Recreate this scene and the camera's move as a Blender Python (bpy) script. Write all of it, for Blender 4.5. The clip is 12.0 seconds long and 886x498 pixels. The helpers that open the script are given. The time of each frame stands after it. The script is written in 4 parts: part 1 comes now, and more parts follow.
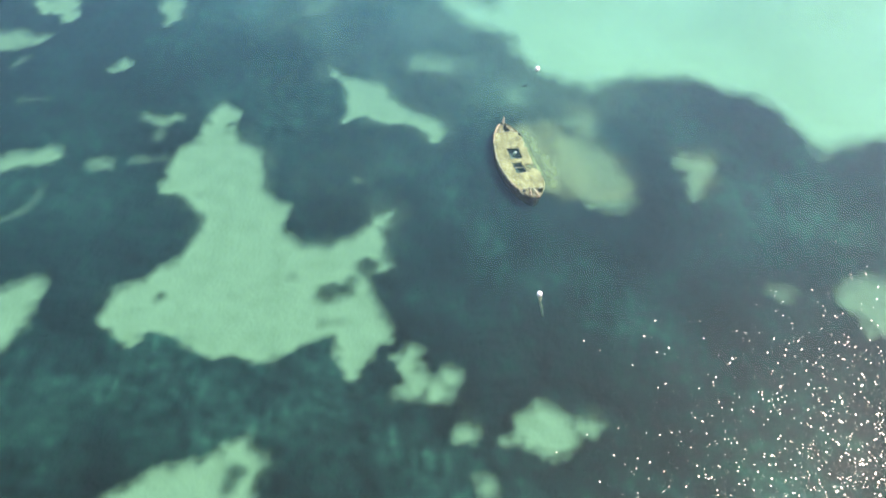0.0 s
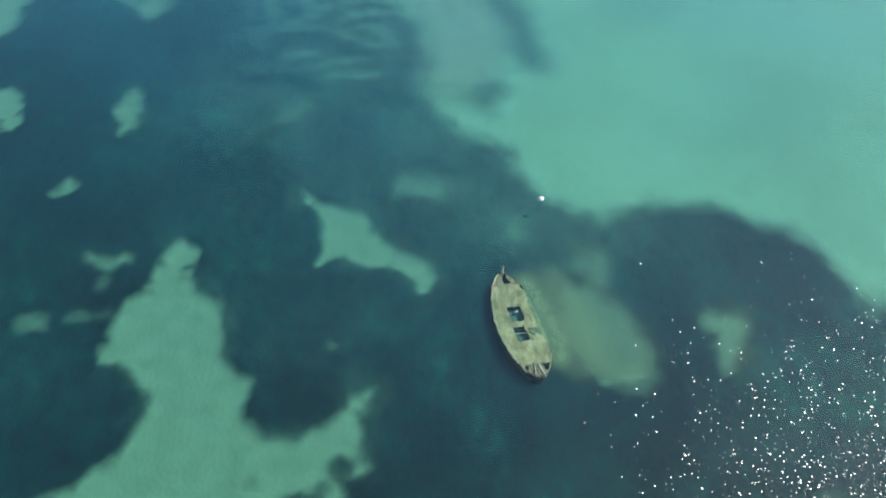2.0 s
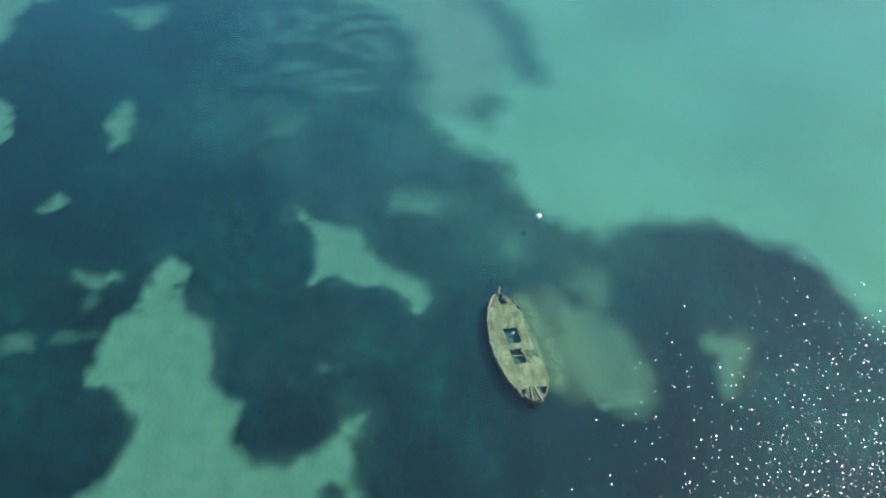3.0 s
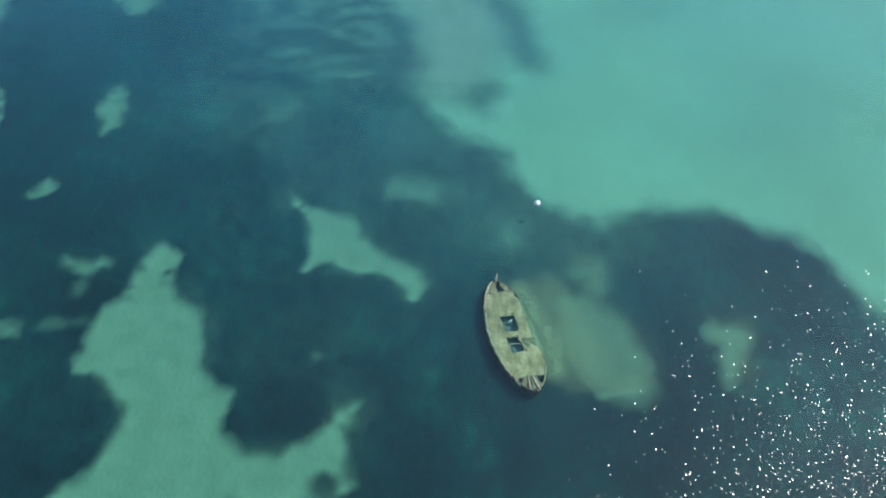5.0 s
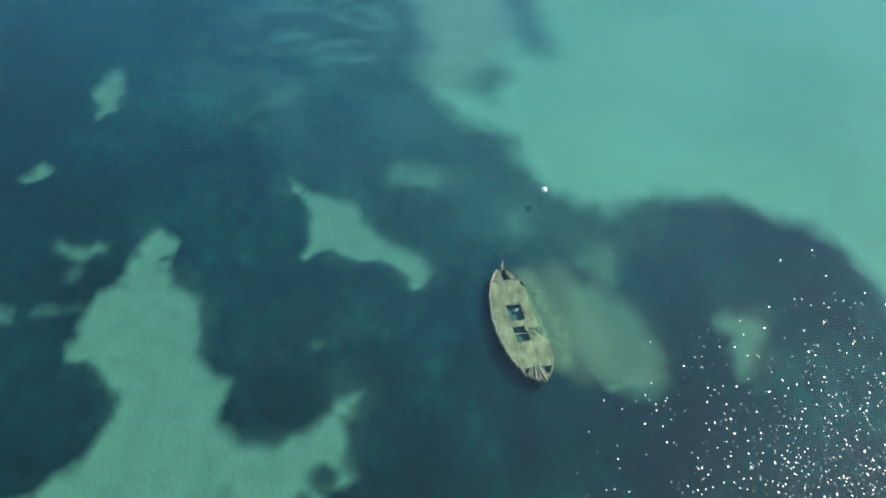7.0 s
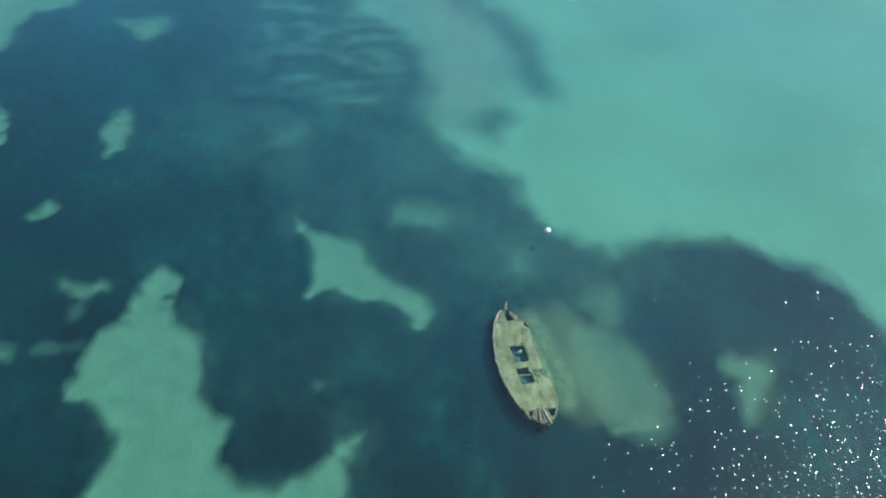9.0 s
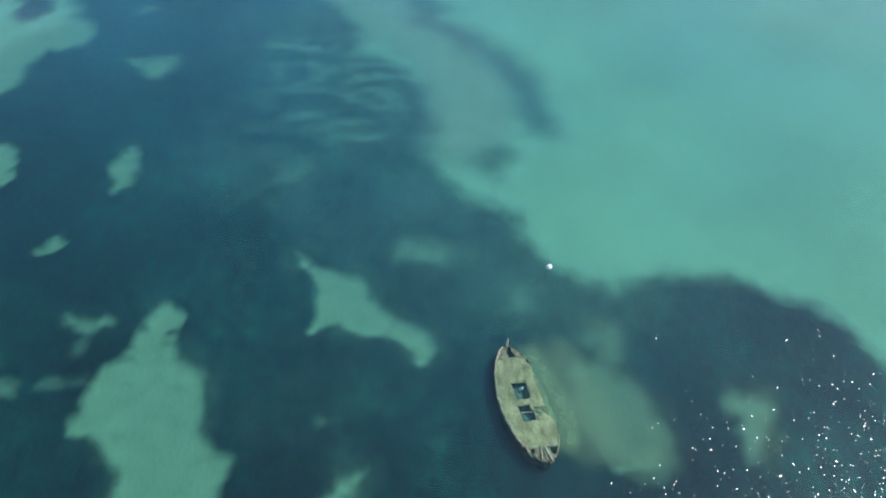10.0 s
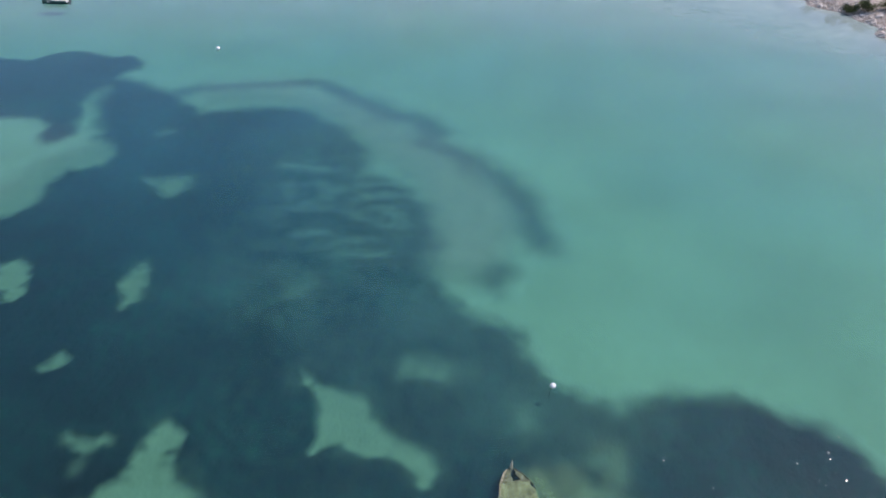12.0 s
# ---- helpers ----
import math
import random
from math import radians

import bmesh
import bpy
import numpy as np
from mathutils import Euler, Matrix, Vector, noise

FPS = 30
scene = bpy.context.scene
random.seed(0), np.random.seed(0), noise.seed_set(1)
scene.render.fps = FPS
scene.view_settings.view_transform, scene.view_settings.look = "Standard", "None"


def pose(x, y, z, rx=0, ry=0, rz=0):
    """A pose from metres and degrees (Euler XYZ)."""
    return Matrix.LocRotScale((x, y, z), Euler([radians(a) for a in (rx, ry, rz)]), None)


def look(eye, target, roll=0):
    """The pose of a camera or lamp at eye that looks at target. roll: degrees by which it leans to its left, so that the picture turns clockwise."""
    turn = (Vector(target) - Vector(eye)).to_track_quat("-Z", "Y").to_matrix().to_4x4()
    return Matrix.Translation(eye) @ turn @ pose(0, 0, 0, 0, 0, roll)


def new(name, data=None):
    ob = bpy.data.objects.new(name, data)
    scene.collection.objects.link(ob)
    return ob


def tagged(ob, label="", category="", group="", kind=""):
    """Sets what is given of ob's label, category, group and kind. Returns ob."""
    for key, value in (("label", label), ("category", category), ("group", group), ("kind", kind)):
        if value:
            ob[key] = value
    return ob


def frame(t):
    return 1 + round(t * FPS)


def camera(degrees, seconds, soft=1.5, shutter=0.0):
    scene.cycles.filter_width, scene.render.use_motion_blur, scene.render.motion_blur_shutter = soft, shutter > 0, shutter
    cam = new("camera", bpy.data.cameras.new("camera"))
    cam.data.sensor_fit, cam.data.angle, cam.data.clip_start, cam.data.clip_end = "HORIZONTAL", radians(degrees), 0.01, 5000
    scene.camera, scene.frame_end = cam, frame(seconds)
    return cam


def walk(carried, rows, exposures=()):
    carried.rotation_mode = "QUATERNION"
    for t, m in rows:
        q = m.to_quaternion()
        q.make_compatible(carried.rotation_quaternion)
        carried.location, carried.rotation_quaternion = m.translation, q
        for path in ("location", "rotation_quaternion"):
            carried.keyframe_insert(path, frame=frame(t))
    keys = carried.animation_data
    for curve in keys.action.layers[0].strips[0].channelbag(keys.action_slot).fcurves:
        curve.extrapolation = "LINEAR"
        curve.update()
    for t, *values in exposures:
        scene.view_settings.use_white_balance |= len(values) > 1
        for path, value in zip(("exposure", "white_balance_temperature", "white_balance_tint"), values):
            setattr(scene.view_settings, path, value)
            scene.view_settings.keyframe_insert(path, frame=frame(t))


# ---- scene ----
cam = camera(65.0, 12.0, soft=1.6)
PATH = [
    (0, (-1.014, -17.031, 43.334), (-0.993, -15.801, 41.757), -0.5),
    (0.5, (-0.888, -12.61, 43.638), (-0.86, -11.38, 42.061), -0.4),
    (1, (-0.711, -8.018, 44.026), (-0.678, -6.789, 42.448), -0.1),
    (1.5, (-0.513, -4.1, 44.235), (-0.475, -2.867, 42.661), 0.0),
    (2, (-0.165, -1.192, 44.33), (-0.13, 0.048, 42.761), 0.0),
    (2.5, (0.104, 0.034, 44.226), (0.139, 1.283, 42.664), 0.1),
    (3, (0.255, 0.431, 44.184), (0.29, 1.68, 42.622), 0.1),
    (5, (0.518, 0.446, 42.761), (0.554, 1.69, 41.195), 0.4),
    (5.5, (0.62, 0.48, 42.233), (0.65, 1.724, 40.667), 0.4),
    (6, (0.481, 0.66, 41.825), (0.51, 1.901, 40.257), 0.4),
    (6.5, (0.386, 0.723, 41.37), (0.417, 1.963, 39.801), 0.5),
    (7, (0.403, 0.904, 41.149), (0.432, 2.138, 39.575), 0.4),
    (9, (0.318, 1.05, 41.165), (0.341, 2.369, 39.661), 0.5),
    (9.5, (0.365, 1.075, 41.337), (0.382, 2.429, 39.865), 0.5),
    (10, (0.339, 0.938, 41.732), (0.355, 2.326, 40.292), 0.4),
    (10.5, (0.348, 0.958, 42.083), (0.362, 2.383, 40.681), 0.4),
    (11, (0.387, 0.931, 42.311), (0.396, 2.418, 40.974), 0.3),
    (11.5, (0.393, 0.77, 42.411), (0.399, 2.315, 41.142), 0.3),
    (12, (0.331, 0.812, 42.767), (0.337, 2.408, 41.562), 0.3),
]
EXPOSURES = [(0.0, 1.66, 7700, 27), (1.0, 1.24, 7600, 24), (1.6, 0.86, 7250, 14), (2.2, 0.63, 6250, 10), (9.5, 0.58, 6150, 11), (10.5, 0.49, 6150, 13), (11.0, 0.50, 6150, 14), (11.5, 0.72, 6350, 22), (12.0, 0.31, 6600, 24)]
walk(cam, [(t, look(eye, target, roll)) for t, eye, target, roll in PATH], EXPOSURES)

# ---- light: high sun from the right, clear sky ----
SUN = Vector((0.545, 0.21, 0.81)).normalized()
world = bpy.data.worlds.new("sky")
scene.world = world
world.use_nodes = True
wt = world.node_tree
wt.nodes.clear()
sky = wt.nodes.new("ShaderNodeTexSky")
sky.sky_type = "NISHITA"
sky.sun_disc = False
sky.sun_elevation = math.asin(SUN.z)
sky.sun_rotation = math.atan2(SUN.x, SUN.y)
sky.air_density, sky.dust_density, sky.ozone_density = 1.0, 0.7, 1.0
background = wt.nodes.new("ShaderNodeBackground")
background.inputs["Strength"].default_value = 0.15
world_out = wt.nodes.new("ShaderNodeOutputWorld")
wt.links.new(sky.outputs["Color"], background.inputs["Color"])
wt.links.new(background.outputs["Background"], world_out.inputs["Surface"])
sun_data = bpy.data.lights.new("sun", "SUN")
sun_data.energy, sun_data.angle, sun_data.color = 2.9, radians(0.6), (1.0, 0.95, 0.87)
sun = new("sun", sun_data)
sun.matrix_world = look(SUN * 300, (0, 0, 0))


# ---- materials ----
class Nodes:
    """A small helper that wires a procedural material."""

    def __init__(self, name):
        self.mat = bpy.data.materials.new(name)
        self.mat.use_nodes = True
        self.tree = self.mat.node_tree
        self.tree.nodes.clear()
        self.out = self.tree.nodes.new("ShaderNodeOutputMaterial")

    def node(self, kind, **values):
        n = self.tree.nodes.new(kind)
        for key, value in values.items():
            n.inputs[key.replace("_", " ")].default_value = value
        return n

    def link(self, a, b):
        self.tree.links.new(a, b)

    def coords(self, scale=(1, 1, 1), turn=0.0):
        g = self.tree.nodes.new("ShaderNodeNewGeometry")
        m = self.tree.nodes.new("ShaderNodeMapping")
        m.inputs["Scale"].default_value = scale
        m.inputs["Rotation"].default_value = (0, 0, radians(turn))
        self.link(g.outputs["Position"], m.inputs["Vector"])
        return m.outputs["Vector"]

    def noise(self, scale, detail=4.0, rough=0.55, where=None, distort=0.0):
        n = self.node("ShaderNodeTexNoise", Scale=scale, Detail=detail, Roughness=rough, Distortion=distort)
        self.link(where or self.coords(), n.inputs["Vector"])
        return n.outputs["Fac"]

    def ramp(self, fac, *stops):
        r = self.tree.nodes.new("ShaderNodeValToRGB")
        e = r.color_ramp.elements
        while len(e) < len(stops):
            e.new(0.5)
        for k, (pos, col) in enumerate(stops):
            e[k].position = pos
            e[k].color = (*col, 1) if len(col) == 3 else col
        self.link(fac, r.inputs["Fac"])
        return r.outputs["Color"]

    def mix(self, fac, a, b, blend="MIX"):
        m = self.tree.nodes.new("ShaderNodeMix")
        m.data_type, m.blend_type = "RGBA", blend
        for socket, value in ((m.inputs[0], fac), (m.inputs[6], a), (m.inputs[7], b)):
            if isinstance(value, (int, float)):
                socket.default_value = value
            elif isinstance(value, tuple):
                socket.default_value = (*value, 1)
            else:
                self.link(value, socket)
        return m.outputs[2]

    def bump(self, height, strength, distance, normal=None):
        b = self.node("ShaderNodeBump", Strength=strength, Distance=distance)
        self.link(height, b.inputs["Height"])
        if normal is not None:
            self.link(normal, b.inputs["Normal"])
        return b.outputs["Normal"]

    def finish(self, colour, rough=0.8, normal=None, metal=0.0, coat=0.0):
        p = self.node("ShaderNodeBsdfPrincipled", Roughness=rough, Metallic=metal)
        p.inputs["Coat Weight"].default_value = coat
        if isinstance(colour, tuple):
            p.inputs["Base Color"].default_value = (*colour, 1)
        else:
            self.link(colour, p.inputs["Base Color"])
        if normal is not None:
            self.link(normal, p.inputs["Normal"])
        self.link(p.outputs["BSDF"], self.out.inputs["Surface"])
        return self.mat


def mottled(name, dark, mid, light, scale, rough=0.85, relief=0.01, fine=6.0):
    """A matt surface with stains at two scales and a little relief."""
    n = Nodes(name)
    broad = n.ramp(n.noise(scale, 5), (0.3, dark), (0.52, mid), (0.72, light))
    grain = n.ramp(n.noise(scale * fine, 3), (0.3, (0.62, 0.62, 0.62)), (0.7, (1.15, 1.15, 1.15)))
    colour = n.mix(0.8, broad, grain, "MULTIPLY")
    return n.finish(colour, rough, n.bump(n.noise(scale * fine * 0.7, 4), 0.7, relief))


def silted_deck_material():
    """Boards under fine silt: broad drifts, brown stains that keep to the run of the planks, and dark flecks of weed."""
    n = Nodes("silted_deck_wood")
    drifts = n.ramp(n.noise(0.9, 6, 0.6), (0.3, (0.17, 0.146, 0.074)), (0.48, (0.305, 0.272, 0.148)), (0.7, (0.43, 0.388, 0.225)))
    boards = n.ramp(n.noise(2.2, 4, 0.6, n.coords((1.0, 0.22, 1), 12.7)), (0.34, (0.66, 0.62, 0.56)), (0.55, (1.0, 1.0, 1.0)), (0.72, (1.12, 1.12, 1.1)))
    flecks = n.ramp(n.noise(5.5, 5, 0.7), (0.33, (0.45, 0.44, 0.38)), (0.47, (1.0, 1.0, 1.0)), (0.72, (1.2, 1.2, 1.18)))
    colour = n.mix(0.8, n.mix(0.85, drifts, boards, "MULTIPLY"), flecks, "MULTIPLY")
    return n.finish(colour, 0.92, n.bump(n.noise(4.5, 5), 0.8, 0.03))


def painted(name, colour, rough=0.4, wear=0.12):
    n = Nodes(name)
    dull = tuple(c * (1 - 2.5 * wear) for c in colour)
    return n.finish(n.ramp(n.noise(5, 5), (0.3, dull), (0.6, colour)), rough, n.bump(n.noise(30, 2), 0.2, 0.002))


def sand_material():
    n = Nodes("sand")
    broad = n.ramp(n.noise(0.07, 5), (0.3, (0.49, 0.455, 0.31)), (0.55, (0.58, 0.54, 0.385)), (0.75, (0.64, 0.60, 0.445)))
    blots = n.ramp(n.noise(0.9, 6, 0.65), (0.33, (0.72, 0.74, 0.68)), (0.55, (1, 1, 1)))
    grain = n.ramp(n.noise(7, 3), (0.3, (0.86, 0.86, 0.86)), (0.7, (1.08, 1.08, 1.08)))
    colour = n.mix(0.55, n.mix(0.4, broad, blots, "MULTIPLY"), grain, "MULTIPLY")
    stones = n.ramp(n.noise(1.6, 6, 0.7), (0.35, (0.26, 0.22, 0.18)), (0.55, (0.44, 0.39, 0.33)), (0.72, (0.60, 0.55, 0.49)))
    place = n.tree.nodes.new("ShaderNodeNewGeometry")
    split = n.tree.nodes.new("ShaderNodeSeparateXYZ")
    n.link(place.outputs["Position"], split.inputs["Vector"])
    dry = n.node("ShaderNodeMapRange", From_Min=-0.3, From_Max=0.15)
    n.link(split.outputs["Z"], dry.inputs["Value"])
    colour = n.mix(dry.outputs["Result"], colour, stones)
    ripples = n.bump(n.noise(2.2, 3, where=n.coords((1, 2.6, 1), 35)), 0.3, 0.025)
    return n.finish(colour, 0.95, n.bump(n.noise(18, 3), 0.4, 0.01, ripples))


def seagrass_material(name, dark, mid, light, mat_layer=False):
    """Leaves in patches of lighter and darker growth; the mat layer thins out into sand with its cover."""
    n = Nodes(name)
    patches = n.ramp(n.noise(0.07, 8, 0.62), (0.34, dark), (0.52, mid), (0.72, light))
    tufts = n.ramp(n.noise(1.1, 6, 0.7), (0.32, (0.3, 0.36, 0.4)), (0.5, (0.9, 0.9, 0.9)), (0.7, (1.7, 1.6, 1.45)))
    clumps = n.ramp(n.noise(0.3, 5, 0.62, distort=0.4), (0.34, (0.5, 0.54, 0.6)), (0.5, (1, 1, 1)), (0.66, (1.6, 1.5, 1.35)))
    colour = n.mix(0.9, n.mix(0.85, patches, clumps, "MULTIPLY"), tufts, "MULTIPLY")
    swept = n.ramp(n.noise(1.5, 4, 0.6, n.coords((1.0, 0.3, 1), 28), 0.4), (0.32, (0.6, 0.62, 0.65)), (0.5, (1, 1, 1)), (0.68, (1.6, 1.55, 1.45)))
    colour = n.mix(0.8, colour, swept, "MULTIPLY")
    if mat_layer:
        cover = n.tree.nodes.new("ShaderNodeAttribute")
        cover.attribute_name = "cover"
        ragged = n.node("ShaderNodeMath")
        ragged.operation = "MULTIPLY_ADD"
        n.link(n.noise(0.9, 5, 0.6), ragged.inputs[0])
        ragged.inputs[1].default_value = 0.3
        n.link(cover.outputs["Fac"], ragged.inputs[2])
        share = n.node("ShaderNodeMapRange", From_Min=0.15, From_Max=1.06, To_Min=0.0, To_Max=1.0)
        n.link(ragged.outputs["Value"], share.inputs["Value"])
        inner = n.tree.nodes.new("ShaderNodeAttribute")
        inner.attribute_name = "inner"
        blots = n.ramp(n.noise(0.55, 7, 0.68), (0.34, (0.7, 0.74, 0.68)), (0.52, (0.95, 0.95, 0.95)), (0.68, (1.08, 1.07, 1.04)))
        floor_sand = n.mix(0.7, n.mix(inner.outputs["Fac"], (0.56, 0.52, 0.38), (0.415, 0.362, 0.255)), blots, "MULTIPLY")
        colour = n.mix(share.outputs["Result"], floor_sand, colour)
    else:
        island = n.tree.nodes.new("ShaderNodeNewGeometry")
        vary = n.ramp(island.outputs["Random Per Island"], (0.0, (0.9, 0.95, 0.9)), (1.0, (1.3, 1.3, 1.25)))
        colour = n.mix(0.9, colour, vary, "MULTIPLY")
    return n.finish(colour, 0.9, n.bump(n.noise(3, 4), 0.8, 0.08))


def water_surface_material():
    """Clear rippled surface: daylight passes through, the sky and the sun glint on its many small facets."""
    n = Nodes("water_surface")
    long_waves = n.noise(0.7, 3, 0.55, n.coords((1.0, 0.6, 1), 28), 0.5)
    waves = n.bump(long_waves, 1.0, WAVE)
    ripples = n.bump(n.noise(2.0, 3, 0.55, n.coords((1.0, 0.62, 1), -38), 0.6), 1.0, WAVE, waves)
    facets = n.node("ShaderNodeTexVoronoi", Scale=1.0 / FACET, Randomness=1.0)
    n.link(n.coords((1.0, 0.8, 1), 24), facets.inputs["Vector"])
    more = n.node("ShaderNodeTexWhiteNoise")
    n.link(facets.outputs["Position"], more.inputs["Vector"])
    both_random = n.node("ShaderNodeVectorMath")
    both_random.operation = "ADD"
    n.link(facets.outputs["Color"], both_random.inputs[0])
    n.link(more.outputs["Color"], both_random.inputs[1])
    tilt = n.node("ShaderNodeVectorMath")
    tilt.operation = "MULTIPLY_ADD"
    n.link(both_random.outputs["Vector"], tilt.inputs[0])
    tilt.inputs[1].default_value = (SLOPE, SLOPE, 0)
    tilt.inputs[2].default_value = (-SLOPE, -SLOPE, 0)
    pick = n.node("ShaderNodeSeparateXYZ")
    n.link(more.outputs["Color"], pick.inputs["Vector"])
    steep = n.node("ShaderNodeMapRange", From_Min=0.0, From_Max=1.0, To_Min=0.75, To_Max=1.15)
    n.link(pick.outputs["Z"], steep.inputs["Value"])
    leaning = n.node("ShaderNodeVectorMath")
    leaning.operation = "SCALE"
    n.link(tilt.outputs["Vector"], leaning.inputs[0])
    n.link(steep.outputs["Result"], leaning.inputs["Scale"])
    tilted = n.node("ShaderNodeVectorMath")
    tilted.operation = "ADD"
    n.link(waves, tilted.inputs[0])
    n.link(leaning.outputs["Vector"], tilted.inputs[1])
    normal = n.node("ShaderNodeVectorMath")
    normal.operation = "NORMALIZE"
    n.link(tilted.outputs["Vector"], normal.inputs[0])
    clear = n.node("ShaderNodeBsdfTransparent", Color=(0.97, 0.99, 0.985, 1))
    sharp = n.node("ShaderNodeBsdfGlossy", Color=(0.95, 0.95, 0.95, 1), Roughness=0.112)
    calm = n.node("ShaderNodeBsdfGlossy", Color=(0.75, 0.75, 0.75, 1), Roughness=0.08)
    sharp.distribution = calm.distribution = "BECKMANN"
    n.link(normal.outputs["Vector"], sharp.inputs["Normal"])
    gloss = n.node("ShaderNodeMixShader", Fac=GLITTER)
    n.link(calm.outputs["BSDF"], gloss.inputs[1])
    n.link(sharp.outputs["BSDF"], gloss.inputs[2])
    fresnel = n.node("ShaderNodeFresnel", IOR=1.33)
    n.link(ripples, fresnel.inputs["Normal"])
    both = n.tree.nodes.new("ShaderNodeMixShader")
    n.link(fresnel.outputs["Fac"], both.inputs["Fac"])
    n.link(clear.outputs["BSDF"], both.inputs[1])
    n.link(gloss.outputs["Shader"], both.inputs[2])
    n.link(both.outputs["Shader"], n.out.inputs["Surface"])
    return n.mat


def turbid_material(name, tint, glow, amount, silt=None):
    """Suspended silt and algae: tints what lies below it and scatters a little light; thicker where silt is stirred up.
    Distance haze is painted in too.
    """
    n = Nodes(name)
    clear = n.node("ShaderNodeBsdfTransparent", Color=(*tint, 1))
    drift = n.noise(0.045, 4, 0.5, distort=0.6)
    part_of = n.node("ShaderNodeMapRange", From_Min=0.3, From_Max=0.7, To_Min=amount * 0.75, To_Max=amount * 1.25)
    n.link(drift, part_of.inputs["Value"])
    scatter = n.node("ShaderNodeBsdfDiffuse", Color=(*glow, 1))
    both = n.tree.nodes.new("ShaderNodeMixShader")
    # distance haze put into the veils' colour: grows with Y, weaker at low X+Y
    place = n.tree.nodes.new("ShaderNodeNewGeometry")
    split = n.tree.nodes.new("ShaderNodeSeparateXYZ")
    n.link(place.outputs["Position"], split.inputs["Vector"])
    haze_rise = n.node("ShaderNodeMapRange", From_Min=0.0, From_Max=100.0, To_Min=0.1, To_Max=5.8)
    n.link(split.outputs["Y"], haze_rise.inputs["Value"])
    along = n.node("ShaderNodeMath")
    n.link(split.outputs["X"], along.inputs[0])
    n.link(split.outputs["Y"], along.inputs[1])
    haze_share = n.node("ShaderNodeMapRange", From_Min=-3.0, From_Max=45.0, To_Min=0.55, To_Max=1.0)
    n.link(along.outputs["Value"], haze_share.inputs["Value"])
    haze_gain = n.node("ShaderNodeMath")
    haze_gain.operation = "MULTIPLY"
    n.link(haze_rise.outputs["Result"], haze_gain.inputs[0])
    n.link(haze_share.outputs["Result"], haze_gain.inputs[1])
    murk_and_haze = n.node("ShaderNodeMath")
    murk_and_haze.operation = "MULTIPLY"
    n.link(part_of.outputs["Result"], murk_and_haze.inputs[0])
    n.link(haze_gain.outputs["Value"], murk_and_haze.inputs[1])
    n.link(murk_and_haze.outputs["Value"], both.inputs["Fac"])
    n.link(clear.outputs["BSDF"], both.inputs[1])
    n.link(scatter.outputs["BSDF"], both.inputs[2])
    last = both
    if silt:
        cloud = n.tree.nodes.new("ShaderNodeAttribute")
        cloud.attribute_name, tone = silt
        wisps = n.node("ShaderNodeMapRange", From_Min=0.3, From_Max=0.7, To_Min=0.75, To_Max=1.1)
        n.link(n.noise(0.55, 6, 0.6, distort=0.9), wisps.inputs["Value"])
        thick = n.node("ShaderNodeMath")
        thick.operation = "MULTIPLY"
        n.link(cloud.outputs["Fac"], thick.inputs[0])
        n.link(wisps.outputs["Result"], thick.inputs[1])
        mud = n.node("ShaderNodeBsdfDiffuse", Color=(*tone, 1))
        last = n.tree.nodes.new("ShaderNodeMixShader")
        n.link(thick.outputs["Value"], last.inputs["Fac"])
        n.link(both.outputs["Shader"], last.inputs[1])
        n.link(mud.outputs["BSDF"], last.inputs[2])
    n.link(last.outputs["Shader"], n.out.inputs["Surface"])
    return n.mat


WAVE, FACET, SLOPE, GLITTER = 0.055, 0.062, 0.195, 0.12
SAND = sand_material()
TONES = ((0.001, 0.0042, 0.0075), (0.005, 0.025, 0.028), (0.024, 0.076, 0.072))
GRASS, GRASS_MAT = seagrass_material("seagrass", *TONES), seagrass_material("seagrass_mat", *TONES, True)
SURFACE = water_surface_material()
# scatter colour of the veils, their painted far haze included
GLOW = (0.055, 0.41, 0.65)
TURBID = [turbid_material("wash_haze_water", (0.785, 0.94, 0.92), GLOW, 0.0145, ("wash_haze", (0.54, 0.62, 0.62))), turbid_material("silty_water", (0.765, 0.93, 0.91), GLOW, 0.0145, ("silt", (0.27, 0.37, 0.21))), turbid_material("deep_turbid_water", (0.725, 0.92, 0.90), GLOW, 0.0145)]
DECK = silted_deck_material()
HULL = mottled("rotten_hull_wood", (0.035, 0.035, 0.022), (0.09, 0.085, 0.055), (0.2, 0.18, 0.11), 2.5, 0.9, 0.02)
RAIL = mottled("stained_rail_wood", (0.15, 0.135, 0.08), (0.31, 0.285, 0.185), (0.50, 0.475, 0.36), 4.0, 0.85, 0.012, 4.0)
TIMBER = mottled("bleached_timber", (0.20, 0.18, 0.115), (0.36, 0.33, 0.225), (0.54, 0.505, 0.37), 3.0, 0.85, 0.01)
RUSTY = mottled("brown_stained_wood", (0.11, 0.078, 0.042), (0.22, 0.17, 0.095), (0.36, 0.31, 0.20), 3.0, 0.85, 0.01)
PALE = mottled("pale_encrusted", (0.4, 0.4, 0.36), (0.6, 0.6, 0.55), (0.75, 0.75, 0.7), 6.0, 0.8, 0.01)
HOLD = mottled("hold_silt", (0.09, 0.105, 0.085), (0.16, 0.18, 0.145), (0.23, 0.25, 0.2), 2.0, 0.95, 0.03)
BUOY = painted("white_buoy_plastic", (0.82, 0.82, 0.80), 0.35)
ROPE = mottled("weedy_rope", (0.15, 0.145, 0.10), (0.29, 0.27, 0.20), (0.44, 0.41, 0.32), 8.0)
